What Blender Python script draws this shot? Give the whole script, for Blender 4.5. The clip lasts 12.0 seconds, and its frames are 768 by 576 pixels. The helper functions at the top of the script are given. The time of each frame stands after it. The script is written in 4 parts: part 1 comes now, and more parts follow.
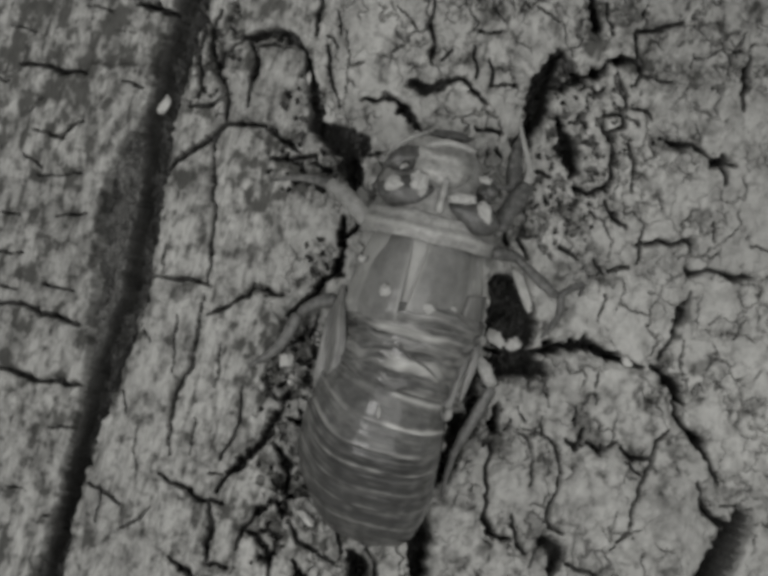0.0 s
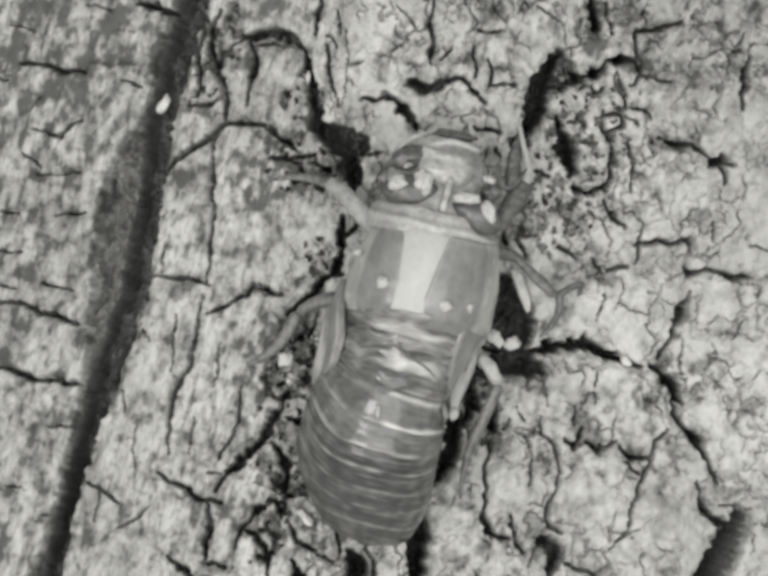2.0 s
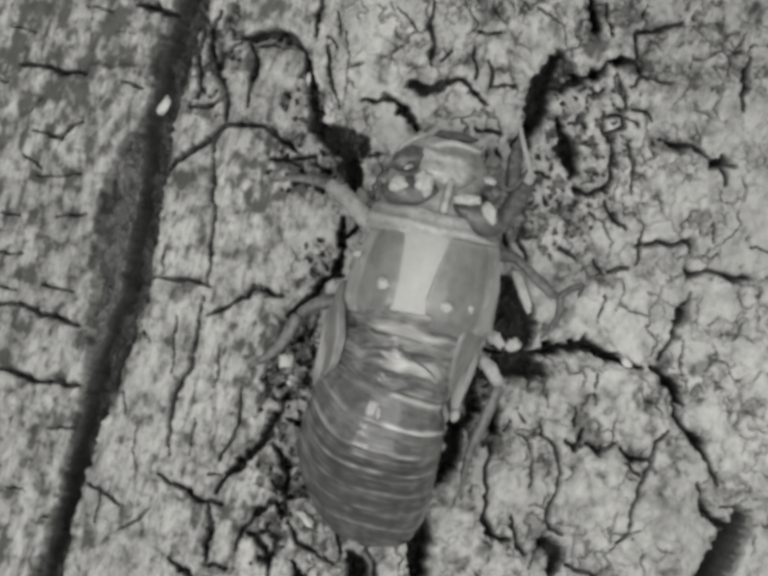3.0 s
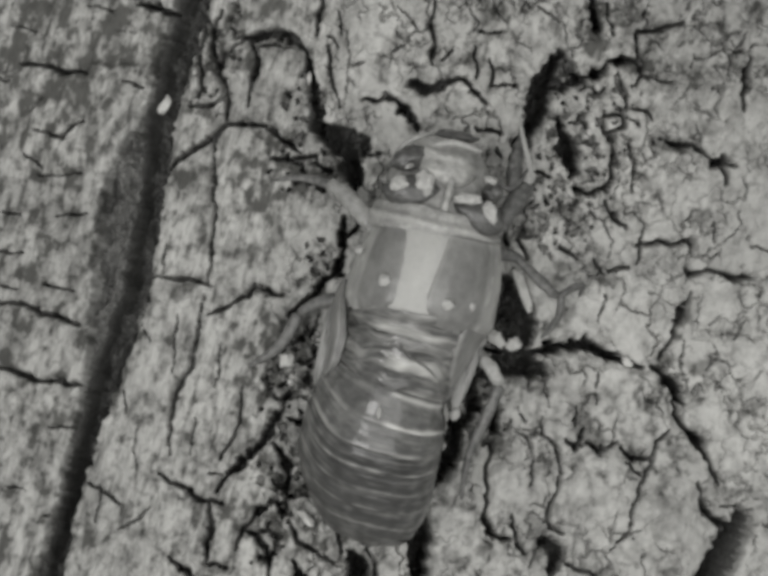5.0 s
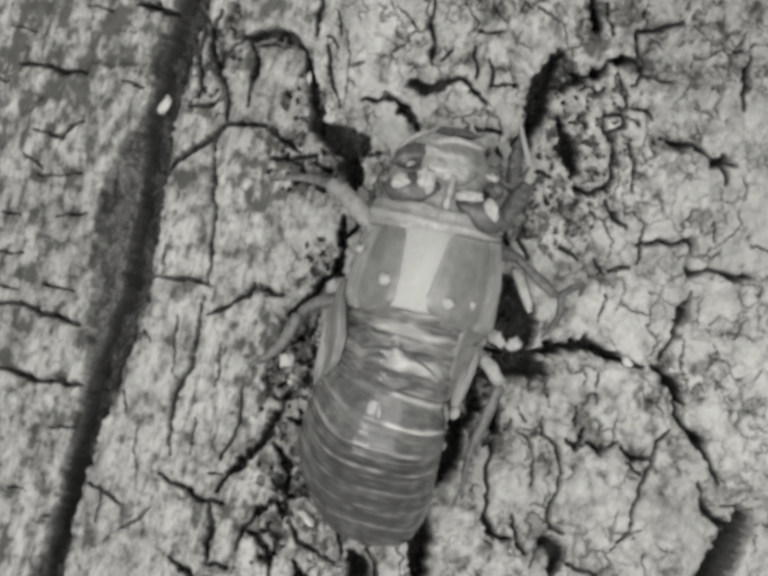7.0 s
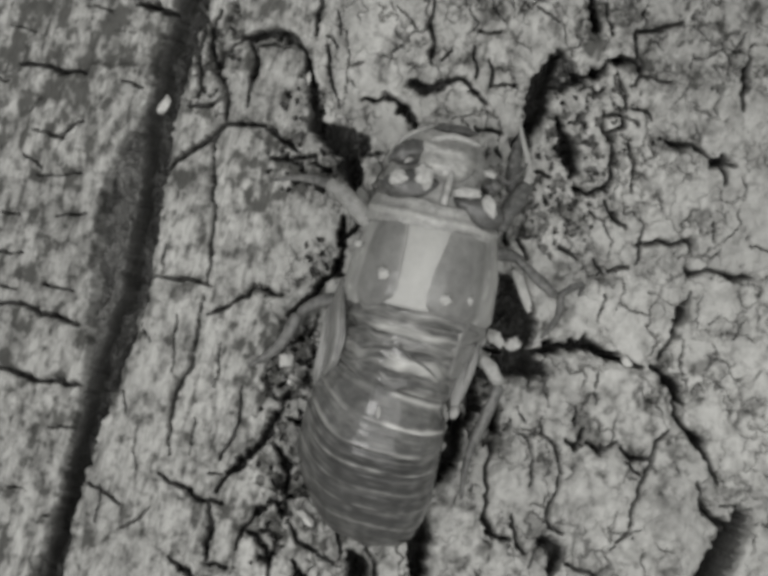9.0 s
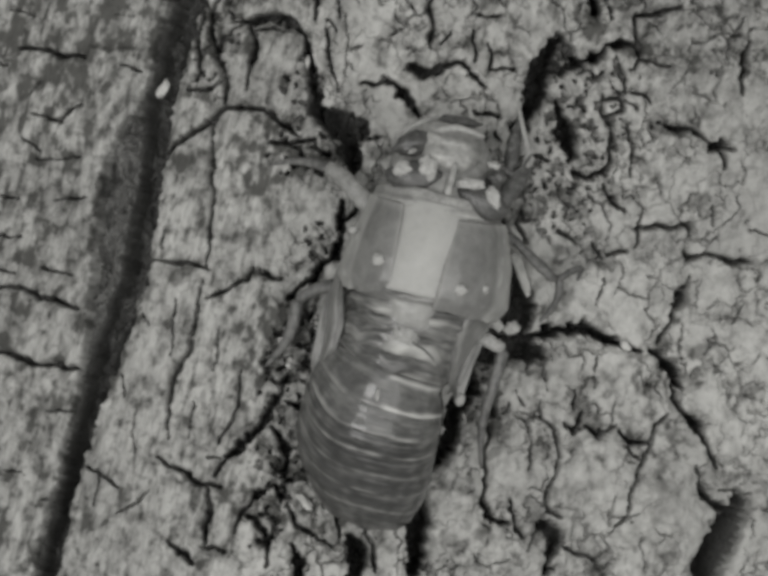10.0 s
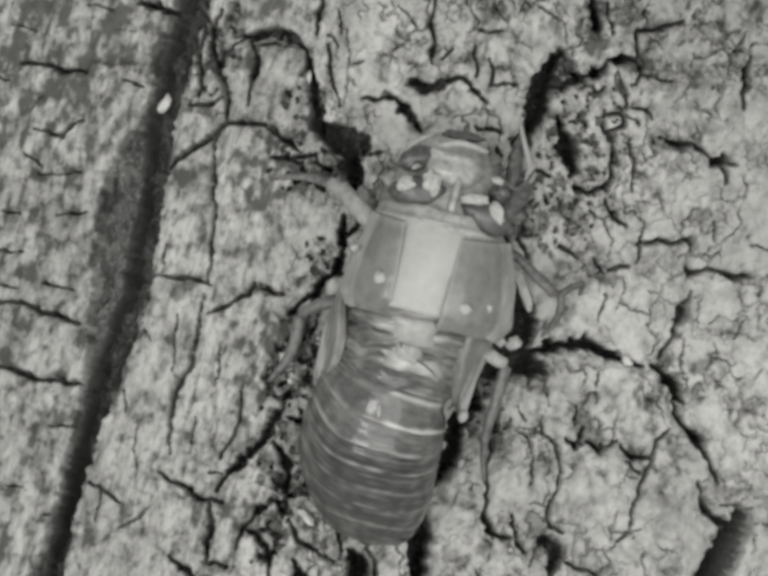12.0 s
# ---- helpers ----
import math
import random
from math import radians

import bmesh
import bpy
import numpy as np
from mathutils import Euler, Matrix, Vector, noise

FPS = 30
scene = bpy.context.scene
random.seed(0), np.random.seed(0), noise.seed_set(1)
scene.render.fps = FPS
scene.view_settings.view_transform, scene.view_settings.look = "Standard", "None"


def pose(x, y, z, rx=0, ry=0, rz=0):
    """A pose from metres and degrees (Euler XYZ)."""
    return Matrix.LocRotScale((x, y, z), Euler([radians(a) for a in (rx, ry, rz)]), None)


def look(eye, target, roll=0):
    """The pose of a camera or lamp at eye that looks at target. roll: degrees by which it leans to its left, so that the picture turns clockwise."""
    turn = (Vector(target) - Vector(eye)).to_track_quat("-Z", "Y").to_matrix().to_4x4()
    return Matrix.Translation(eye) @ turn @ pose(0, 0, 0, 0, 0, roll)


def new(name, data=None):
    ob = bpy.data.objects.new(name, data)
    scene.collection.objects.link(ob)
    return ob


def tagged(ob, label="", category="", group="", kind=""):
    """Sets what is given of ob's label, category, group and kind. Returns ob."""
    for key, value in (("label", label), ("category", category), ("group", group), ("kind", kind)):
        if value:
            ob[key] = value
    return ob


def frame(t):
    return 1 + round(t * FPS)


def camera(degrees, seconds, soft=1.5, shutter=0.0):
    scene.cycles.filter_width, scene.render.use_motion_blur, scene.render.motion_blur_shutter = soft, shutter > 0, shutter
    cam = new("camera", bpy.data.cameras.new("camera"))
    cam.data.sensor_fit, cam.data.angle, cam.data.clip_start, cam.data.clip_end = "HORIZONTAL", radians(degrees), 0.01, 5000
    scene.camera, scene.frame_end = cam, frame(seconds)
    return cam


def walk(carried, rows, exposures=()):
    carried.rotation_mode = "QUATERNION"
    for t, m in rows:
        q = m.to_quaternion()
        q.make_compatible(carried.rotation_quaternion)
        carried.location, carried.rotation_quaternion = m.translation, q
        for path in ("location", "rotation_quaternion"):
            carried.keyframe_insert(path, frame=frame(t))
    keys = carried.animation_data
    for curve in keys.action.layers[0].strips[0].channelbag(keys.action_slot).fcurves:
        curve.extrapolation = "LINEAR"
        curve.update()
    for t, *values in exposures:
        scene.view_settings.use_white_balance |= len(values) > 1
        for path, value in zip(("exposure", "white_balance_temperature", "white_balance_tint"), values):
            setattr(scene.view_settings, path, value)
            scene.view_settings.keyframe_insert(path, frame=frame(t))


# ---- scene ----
# ---- plan ----
# Places are given on a grid over the camera's view, taken as 30 units to a millimetre: u runs to the right, v down, h
# towards the camera.
# The trunk is taken as upright; the grid leans LEAN degrees, as the camera is rolled.
K = 1 / 30000
LEAN = radians(14)
DIST = 5580
CU, CV = 784, 588
TRUNK_R = 3300


def to_pq(u, v):
    return ((u - CU) * math.cos(LEAN) + (v - CV) * math.sin(LEAN), (u - CU) * math.sin(LEAN) - (v - CV) * math.cos(LEAN))


def at(u, v, h=0.0):
    """The place, in metres, that the camera sees at u, v, standing h out."""
    p, q = to_pq(u, v)
    f = (DIST - h) / DIST
    return Vector((p * f * K, -h * K, q * f * K))


# ---- camera ----
cam = camera(16.0, 12.0, soft=4.1)


def held(t, du, dv):
    """The camera before the trunk; the film slips in its gate by du, dv."""
    e = at(CU - du, CV - dv)
    return t, look((e.x, -DIST * K, e.z), (e.x, 0, e.z), 14)


walk(cam, [held(*r) for r in (
    (0, -2.3, 0),
    (0.5, -1.5, -0.5),
    (1, -1.6, 0.3),
    (1.5, -2.6, -2),
    (2, -4.3, -1.2),
    (2.5, -1.6, -3),
    (3, -3.1, 1.6),
    (3.2, -2.5, 0.5),
    (4.8, -1.8, 0.3),
    (5, -1.8, 0.3),
    (5.5, 0, -0.8),
    (6, 0, 0),
    (6.5, -0.5, -0.5),
    (7, -1.6, 0),
    (7.2, -1.8, 0),
    (8.8, -2.8, 0),
    (9, -2.8, 0),
    (9.5, -1, -0.5),
    (9.9, -2, -1.5),
    (10, -5.1, -33.2),
    (10.1, -3, -3),
    (10.5, -3.1, -3.3),
    (11, -2.8, -2.5),
    (11.5, -2.6, -1.5),
    (12, -1.8, -2),
)], exposures=(
    (0.0, -0.7), (0.5, -0.3), (1.0, -0.03), (1.15, 0.1), (1.2, 0.25), (1.5, 0.15), (2.0, 0.38), (2.5, -0.02), (3.0, -0.03), (3.2, -0.05), (4.8, -0.2), (5.0, -0.22),
    (5.5, -0.32), (6.0, 0.03), (6.5, 0.03), (7.0, 0.14), (7.2, 0.1), (8.8, -0.2), (9.0, -0.22), (9.5, -0.11), (9.9, -0.12), (10.0, -0.38), (10.5, -0.25), (11.0, -0.16), (11.5, 0.0), (12.0, 0.07)
))

# ---- light: two lamps beside the camera in a dim room ----
world = bpy.data.worlds.new("room")
scene.world = world
world.use_nodes = True
world.node_tree.nodes["Background"].inputs[0].default_value = (0.9, 0.9, 0.87, 1)
world.node_tree.nodes["Background"].inputs[1].default_value = 0.64


def lamp(name, eye, target, size, watts):
    data = bpy.data.lights.new(name, "AREA")
    data.shape, data.size, data.size_y, data.energy = "RECTANGLE", size[0], size[1], watts
    data.color = (1.0, 0.99, 0.975)
    ob = new(name, data)
    ob.matrix_world = look(eye, target)
    return tagged(ob, "plain lamp that lights the bark", "lamp", kind="structure")


def beside(u, v, h):
    """A place off the plan, straight out from it."""
    p, q = to_pq(u, v)
    return Vector((p * K, -h * K, q * K))


lamp("lamp_left", beside(-1900, 1350, 6300), at(700, 950), (0.10, 0.10), 0.175)
lamp("lamp_right", beside(1850, 1700, 4900), at(1050, 1000), (0.18, 0.18), 0.16)

# ---- materials ----


def material(name, tones, scale, rough=0.8, bump=0.3, stretch=(1, 1, 1), fine=9.0, specular=0.3, dirt_shade="", pale="", vary=0.0, sss=0.0, metres=0.0002, coat=0.0, gloss=0.3):
    """Two scales of mottling between tones (dark to light), fine relief, and spots; a named mesh attribute darkens it
    with grime and painted shade.
    """
    mat = bpy.data.materials.new(name)
    mat.use_nodes = True
    nt = mat.node_tree
    n, link = nt.nodes, nt.links.new
    shader = n["Principled BSDF"]
    co = n.new("ShaderNodeTexCoord")
    info = n.new("ShaderNodeObjectInfo")
    mp = n.new("ShaderNodeMapping")
    mp.inputs["Scale"].default_value = stretch
    link(co.outputs["Object"], mp.inputs[0])

    def grain(s, detail, rough_, distort=0.0):
        t = n.new("ShaderNodeTexNoise")
        t.inputs["Scale"].default_value, t.inputs["Detail"].default_value = s, detail
        t.inputs["Roughness"].default_value, t.inputs["Distortion"].default_value = rough_, distort
        link(mp.outputs[0], t.inputs["Vector"])
        return t

    big, small = grain(scale, 6, 0.62, 0.3), grain(scale * fine, 5, 0.65)
    mix = n.new("ShaderNodeMath")
    mix.operation = "MULTIPLY_ADD"
    link(small.outputs["Fac"], mix.inputs[0])
    mix.inputs[1].default_value = 0.55
    half = n.new("ShaderNodeMath")
    half.operation = "MULTIPLY"
    link(big.outputs["Fac"], half.inputs[0])
    half.inputs[1].default_value = 0.55
    link(half.outputs[0], mix.inputs[2])
    ramp = n.new("ShaderNodeValToRGB")
    ramp.color_ramp.elements[0].position, ramp.color_ramp.elements[1].position = 0.40, 0.66
    for e, tone in zip(ramp.color_ramp.elements, (tones[0], tones[-1])):
        e.color = (tone, tone, tone * 0.965, 1)
    for i, tone in enumerate(tones[1:-1]):
        e = ramp.color_ramp.elements.new(0.40 + 0.26 * (i + 1) / (len(tones) - 1))
        e.color = (tone, tone, tone * 0.965, 1)
    link(mix.outputs[0], ramp.inputs[0])
    colour = ramp.outputs[0]
    if vary:
        span = n.new("ShaderNodeMapRange")
        span.inputs["To Min"].default_value, span.inputs["To Max"].default_value = 1 - vary, 1 + vary
        link(info.outputs["Random"], span.inputs["Value"])
        m = n.new("ShaderNodeMix")
        m.data_type, m.blend_type = "RGBA", "MULTIPLY"
        m.inputs["Factor"].default_value = 1
        link(colour, m.inputs["A"])
        link(span.outputs[0], m.inputs["B"])
        colour = m.outputs["Result"]
    if dirt_shade:
        at_ = n.new("ShaderNodeAttribute")
        at_.attribute_name = dirt_shade
        m = n.new("ShaderNodeMix")
        m.data_type, m.blend_type = "RGBA", "MULTIPLY"
        link(at_.outputs["Fac"], m.inputs["Factor"])
        link(colour, m.inputs["A"])
        m.inputs["B"].default_value = (0.12, 0.12, 0.115, 1)
        colour = m.outputs["Result"]
    if pale:
        at_ = n.new("ShaderNodeAttribute")
        at_.attribute_name = pale
        m = n.new("ShaderNodeMix")
        m.data_type = "RGBA"
        link(at_.outputs["Fac"], m.inputs["Factor"])
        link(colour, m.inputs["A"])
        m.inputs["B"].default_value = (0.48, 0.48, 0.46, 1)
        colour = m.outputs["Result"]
    link(colour, shader.inputs["Base Color"])
    shader.inputs["Roughness"].default_value = rough
    shader.inputs["Specular IOR Level"].default_value = specular
    shader.inputs["Coat Weight"].default_value = coat
    shader.inputs["Coat Roughness"].default_value = gloss
    if sss:
        shader.inputs["Subsurface Weight"].default_value = sss
        shader.inputs["Subsurface Radius"].default_value = (0.0012, 0.0012, 0.0011)
        shader.inputs["Subsurface Scale"].default_value = 1.0
    b = n.new("ShaderNodeBump")
    b.inputs["Strength"].default_value, b.inputs["Distance"].default_value = bump, metres
    link(small.outputs["Fac"], b.inputs["Height"])
    link(b.outputs[0], shader.inputs["Normal"])
    link(b.outputs[0], shader.inputs["Coat Normal"])
    return mat


BARK = material("bark", (0.23, 0.36, 0.42, 0.45), 230, rough=0.9, bump=0.28, stretch=(1.4, 1, 0.8), fine=5, specular=0.15, dirt_shade="dirt_shade", vary=0.10, metres=0.0003)
WOOD = material("wood", (0.20, 0.30, 0.38), 60, rough=0.8, bump=0.3, stretch=(3, 3, 0.3), fine=6)
FLAKE = material("pale flake", (0.34, 0.46, 0.56), 400, rough=0.9, bump=0.5, specular=0.15, fine=5)
FISSURE = material("fissure soil and shade", (0.11, 0.17, 0.26), 300, rough=0.95, bump=0.6, specular=0.1)
CUTICLE = material("horny cuticle", (0.115, 0.16, 0.21), 220, rough=0.4, bump=0.15, fine=5, specular=0.4, sss=0.15, coat=0.3, gloss=0.2, pale="pale")
TERGITE = material("ringed cuticle", (0.03, 0.055, 0.105), 200, rough=0.4, bump=0.16, stretch=(0.5, 1, 1.4), fine=6, specular=0.4, sss=0.1, coat=1.0, gloss=0.12, pale="pale")
TAILM = material("dark ringed cuticle", (0.016, 0.03, 0.058), 200, rough=0.4, bump=0.16, stretch=(0.5, 1, 1.4), fine=6, specular=0.4, sss=0.05, coat=0.55, gloss=0.13, pale="pale")
PALE = material("pale new skin", (0.34, 0.38, 0.41), 200, rough=0.5, bump=0.08, fine=8, specular=0.4, sss=0.2)
SADDLE = material("greyish new skin", (0.22, 0.29, 0.35), 250, rough=0.4, bump=0.15, fine=6, specular=0.4, sss=0.2, coat=0.3, gloss=0.2)
EYE = material("dark eye", (0.02, 0.045, 0.09), 400, rough=0.35, bump=0.3, fine=6, specular=0.4, coat=0.5, gloss=0.15)
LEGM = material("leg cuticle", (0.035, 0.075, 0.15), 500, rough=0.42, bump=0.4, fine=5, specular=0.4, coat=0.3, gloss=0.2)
MEMBRANE = material("joint skin and highlights", (0.21, 0.30, 0.39), 400, rough=0.45, bump=0.4, specular=0.4, coat=0.3, gloss=0.2)
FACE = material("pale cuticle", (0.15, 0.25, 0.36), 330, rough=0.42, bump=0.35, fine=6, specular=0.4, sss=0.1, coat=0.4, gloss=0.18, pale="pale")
PADM = material("thin wing pad cuticle", (0.085, 0.13, 0.19), 260, rough=0.42, bump=0.25, stretch=(1.4, 1, 0.7), fine=5, specular=0.4, sss=0.1, coat=0.4, gloss=0.2, pale="pale")

# ---- noise ----


def hash2(i, j, seed):
    n = (i.astype(np.int64) * 374761393 + j.astype(np.int64) * 668265263 + seed * 1442695041) & 0xFFFFFFFF
    n = ((n ^ (n >> 13)) * 1274126177) & 0xFFFFFFFF
    return ((n ^ (n >> 16)) & 0xFFFFFF) / float(0xFFFFFF)


SLOPES = np.arange(1024) * 2 * math.pi / 1024
SLOPE_X, SLOPE_Y = np.cos(SLOPES), np.sin(SLOPES)


def value_noise(x, y, seed):
    """Smooth noise of slopes at random angles, about -1 to 1."""
    i, j = np.floor(x), np.floor(y)
    a, b = x - i, y - j
    fa, fb = a * a * a * (a * (a * 6 - 15) + 10), b * b * b * (b * (b * 6 - 15) + 10)

    def corner(di, dj):
        g = (hash2(i + di, j + dj, seed) * 1023.99).astype(np.int32)
        return SLOPE_X[g] * (a - di) + SLOPE_Y[g] * (b - dj)
    n0 = corner(0, 0) * (1 - fa) + corner(1, 0) * fa
    n1 = corner(0, 1) * (1 - fa) + corner(1, 1) * fa
    return (n0 * (1 - fb) + n1 * fb) * 2.3


def fbm(x, y, size, seed, octaves=4, gain=0.5):
    out, amp, f = 0, 1.0, 1.0 / size
    for o in range(octaves):
        c, d = math.cos(0.5 + 0.9 * o), math.sin(0.5 + 0.9 * o)
        out = out + amp * value_noise((x * c - y * d) * f + 17.3 * o, (x * d + y * c) * f - 9.1 * o, seed + o)
        amp, f = amp * gain, f * 2.03
    return out


def cells(x, y, size, seed, jitter=0.9):
    """Distance to the border between jittered cells, in units, and a random number for each cell."""
    x, y = x / size, y / size
    i0, j0 = np.floor(x), np.floor(y)
    d1, d2 = np.full(x.shape, 9.0), np.full(x.shape, 9.0)
    tone = np.zeros(x.shape)
    for di in (-1, 0, 1):
        for dj in (-1, 0, 1):
            i, j = i0 + di, j0 + dj
            px = i + 0.5 + jitter * (hash2(i, j, seed) - 0.5)
            py = j + 0.5 + jitter * (hash2(i, j, seed + 7) - 0.5)
            d = np.hypot(x - px, y - py)
            near = d < d1
            d2 = np.where(near, d1, np.minimum(d2, d))
            tone = np.where(near, hash2(i, j, seed + 13), tone)
            d1 = np.minimum(d1, d)
    return (d2 - d1) * size * 0.5, tone


def step(a, b, x):
    x = np.clip((x - a) / (b - a), 0, 1)
    return x * x * (3 - 2 * x)


# ---- the trunk: one relief sheet round the stem ----
# Fissures of the bark: depth, then (u, v, half width) along each.
FISSURES = []


def fissure(depth, *way):
    FISSURES.append((depth, way))


fissure(90, (280, 8, 8), (345, 25, 10), (385, 40, 12))
fissure(150, (400, -60, 26), (392, 0, 28), (374, 60, 33), (352, 130, 32), (338, 190, 27), (318, 260, 28), (316, 320, 28), (304, 400, 28), (288, 500, 30), (268, 600, 32), (232, 700, 34), (200, 790, 29), (178, 870, 24), (152, 950, 21), (138, 1010, 19), (125, 1080, 19), (100, 1190, 22), (85, 1260, 24))
fissure(60, (40, 125, 5), (110, 140, 6), (180, 150, 5))
fissure(40, (-20, 150, 5), (25, 165, 5))
fissure(45, (70, 265, 4), (125, 276, 6), (150, 262, 4), (170, 250, 3))
fissure(50, (255, 165, 4), (292, 176, 6))
fissure(35, (70, 355, 3), (170, 357, 3))
fissure(40, (0, 435, 4), (35, 436, 5))
fissure(45, (110, 441, 5), (178, 434, 4))
fissure(50, (-20, 512, 5), (42, 517, 5))
fissure(45, (0, 582, 3), (35, 590, 5))
fissure(45, (90, 580, 3), (150, 598, 4))
fissure(55, (-20, 610, 4), (60, 625, 5), (90, 640, 5), (130, 645, 5), (168, 668, 4))
fissure(60, (-20, 738, 4), (75, 775, 6), (150, 782, 7), (200, 794, 6))
fissure(35, (95, 868, 3), (165, 870, 4))
fissure(35, (10, 992, 3), (52, 1002, 4))
fissure(30, (90, 1052, 3), (130, 1044, 4))
fissure(40, (45, 308, 3), (85, 336, 4))
fissure(40, (175, 8, 4), (220, 20, 4))
fissure(30, (20, 50, 3), (70, 65, 3))
fissure(25, (230, 60, 4), (275, 66, 4))
fissure(25, (85, 195, 3), (62, 225, 3))
fissure(60, (345, 345, 10), (400, 300, 8), (450, 263, 6), (490, 249, 5), (540, 257, 6), (575, 284, 6), (615, 312, 6))
fissure(45, (437, 285, 3), (440, 370, 4), (440, 430, 3), (432, 520, 2), (425, 580, 2))
fissure(45, (303, 560, 4), (370, 569, 4), (432, 582, 4))
fissure(60, (432, 640, 3), (470, 625, 4), (508, 606, 4), (517, 588, 7), (545, 594, 7), (580, 606, 7))
fissure(40, (415, 600, 2), (410, 660, 4), (395, 720, 5), (378, 770, 5), (358, 805, 4), (350, 870, 3), (345, 930, 2))
fissure(65, (325, 968, 4), (365, 986, 6), (400, 1015, 8), (455, 1030, 6))
fissure(45, (250, 795, 4), (258, 842, 4))
fissure(40, (178, 985, 6), (212, 1002, 4), (245, 1028, 3))
fissure(35, (205, 992, 4), (200, 1065, 4))
fissure(30, (310, 1035, 3), (285, 1058, 3), (240, 1082, 3))
fissure(65, (428, 1030, 6), (433, 1080, 6), (418, 1145, 7))
fissure(70, (345, 1135, 5), (375, 1163, 9), (400, 1190, 9))
fissure(60, (410, 1150, 5), (468, 1158, 6))
fissure(45, (500, 790, 3), (487, 870, 4), (448, 935, 4))
fissure(80, (590, 800, 6), (575, 840, 6), (545, 890, 9), (510, 930, 9), (470, 962, 8), (442, 1005, 6))
fissure(50, (425, 965, 4), (468, 970, 5))
fissure(60, (480, 1125, 4), (500, 1070, 5), (525, 1038, 6), (550, 1030, 4))
fissure(70, (500, 1082, 4), (530, 1093, 6), (552, 1130, 8), (545, 1190, 8))
fissure(30, (340, 500, 3), (335, 560, 3))
fissure(30, (365, 640, 2), (350, 760, 2))
fissure(25, (300, 660, 3), (310, 700, 3))
fissure(30, (455, 700, 2), (445, 790, 2))
fissure(25, (275, 880, 3), (280, 960, 2))
fissure(30, (400, 850, 2), (388, 930, 2))
fissure(75, (478, 72, 5), (520, 76, 6), (570, 62, 9), (605, 85, 9), (628, 112, 9))
fissure(80, (512, 76, 6), (524, 130, 4), (520, 165, 3))
fissure(100, (628, 112, 8), (636, 160, 8), (646, 220, 10), (655, 262, 13))
fissure(60, (458, 108, 7), (482, 90, 7))
fissure(35, (520, 92, 3), (565, 88, 3), (600, 100, 3))
fissure(50, (430, 40, 4), (440, 110, 5), (455, 190, 5))
fissure(45, (470, 190, 4), (420, 215, 4), (385, 215, 5))
fissure(60, (662, -20, 5), (655, 30, 5), (648, 70, 5))
fissure(150, (652, 262, 16), (695, 287, 28), (728, 296, 26))
fissure(80, (645, 318, 8), (590, 326, 8), (555, 320, 4))
fissure(70, (730, 316, 7), (790, 312, 6))
fissure(80, (700, 345, 12), (722, 385, 10))
fissure(60, (645, 335, 8), (675, 350, 8))
fissure(45, (690, 20, 4), (700, 70, 4))
fissure(45, (668, 70, 3), (690, 100, 3))
fissure(25, (712, 60, 2), (712, 190, 2))
fissure(30, (720, 128, 5), (742, 125, 5))
fissure(80, (742, 203, 3), (790, 200, 8), (820, 214, 8), (845, 240, 11), (862, 268, 7))
fissure(70, (838, 170, 11), (870, 186, 11), (920, 166, 7), (950, 164, 7), (975, 186, 8), (992, 208, 4))
fissure(50, (890, 0, 3), (884, 60, 3), (888, 95, 5), (884, 135, 3))
fissure(35, (815, 12, 3), (845, 45, 4), (855, 62, 3))
fissure(60, (982, 66, 6), (1032, 66, 7))
fissure(45, (1003, 120, 3), (1010, 172, 4), (1060, 179, 4))
fissure(50, (968, 95, 4), (976, 160, 5))
fissure(50, (930, 100, 3), (905, 120, 3))
fissure(80, (972, 258, 8), (1026, 274, 7))
fissure(30, (1005, 0, 3), (1035, 45, 3))
fissure(35, (1100, 10, 3), (1150, 45, 3))
fissure(120, (1214, -30, 9), (1222, 60, 12))
fissure(60, (1245, 10, 4), (1255, 70, 5))
fissure(170, (1160, 108, 9), (1130, 130, 15), (1112, 170, 20), (1098, 212, 20), (1088, 250, 18), (1070, 285, 14), (1052, 318, 11))
fissure(120, (1118, 172, 14), (1150, 178, 13), (1188, 160, 10), (1232, 148, 8), (1246, 134, 7))
fissure(70, (1150, 120, 18), (1162, 148, 16))
fissure(70, (1305, 62, 5), (1311, 130, 5), (1300, 175, 4))
fissure(60, (1308, 66, 6), (1365, 58, 5), (1405, 44, 3))
fissure(60, (1308, 155, 6), (1378, 166, 4))
fissure(50, (1262, 155, 4), (1282, 222, 4))
fissure(130, (1145, 240, 9), (1158, 290, 14), (1172, 325, 16), (1182, 350, 12))
fissure(55, (1232, 240, 4), (1275, 235, 4), (1278, 258, 4), (1240, 272, 4), (1232, 240, 4))
fissure(75, (1245, 275, 5), (1255, 310, 6), (1254, 362, 6), (1238, 386, 6), (1205, 396, 7), (1180, 380, 9))
fissure(50, (1290, 220, 3), (1330, 225, 3), (1340, 245, 2))
fissure(50, (1292, 290, 4), (1300, 340, 5), (1290, 390, 4))
fissure(40, (1062, 345, 9), (1056, 362, 9))
fissure(70, (1098, 350, 6), (1122, 366, 7))
fissure(70, (1114, 402, 7), (1120, 420, 8))
fissure(60, (1238, 408, 5), (1253, 445, 5), (1280, 468, 5))
fissure(50, (1322, 455, 3), (1310, 500, 4), (1304, 542, 3))
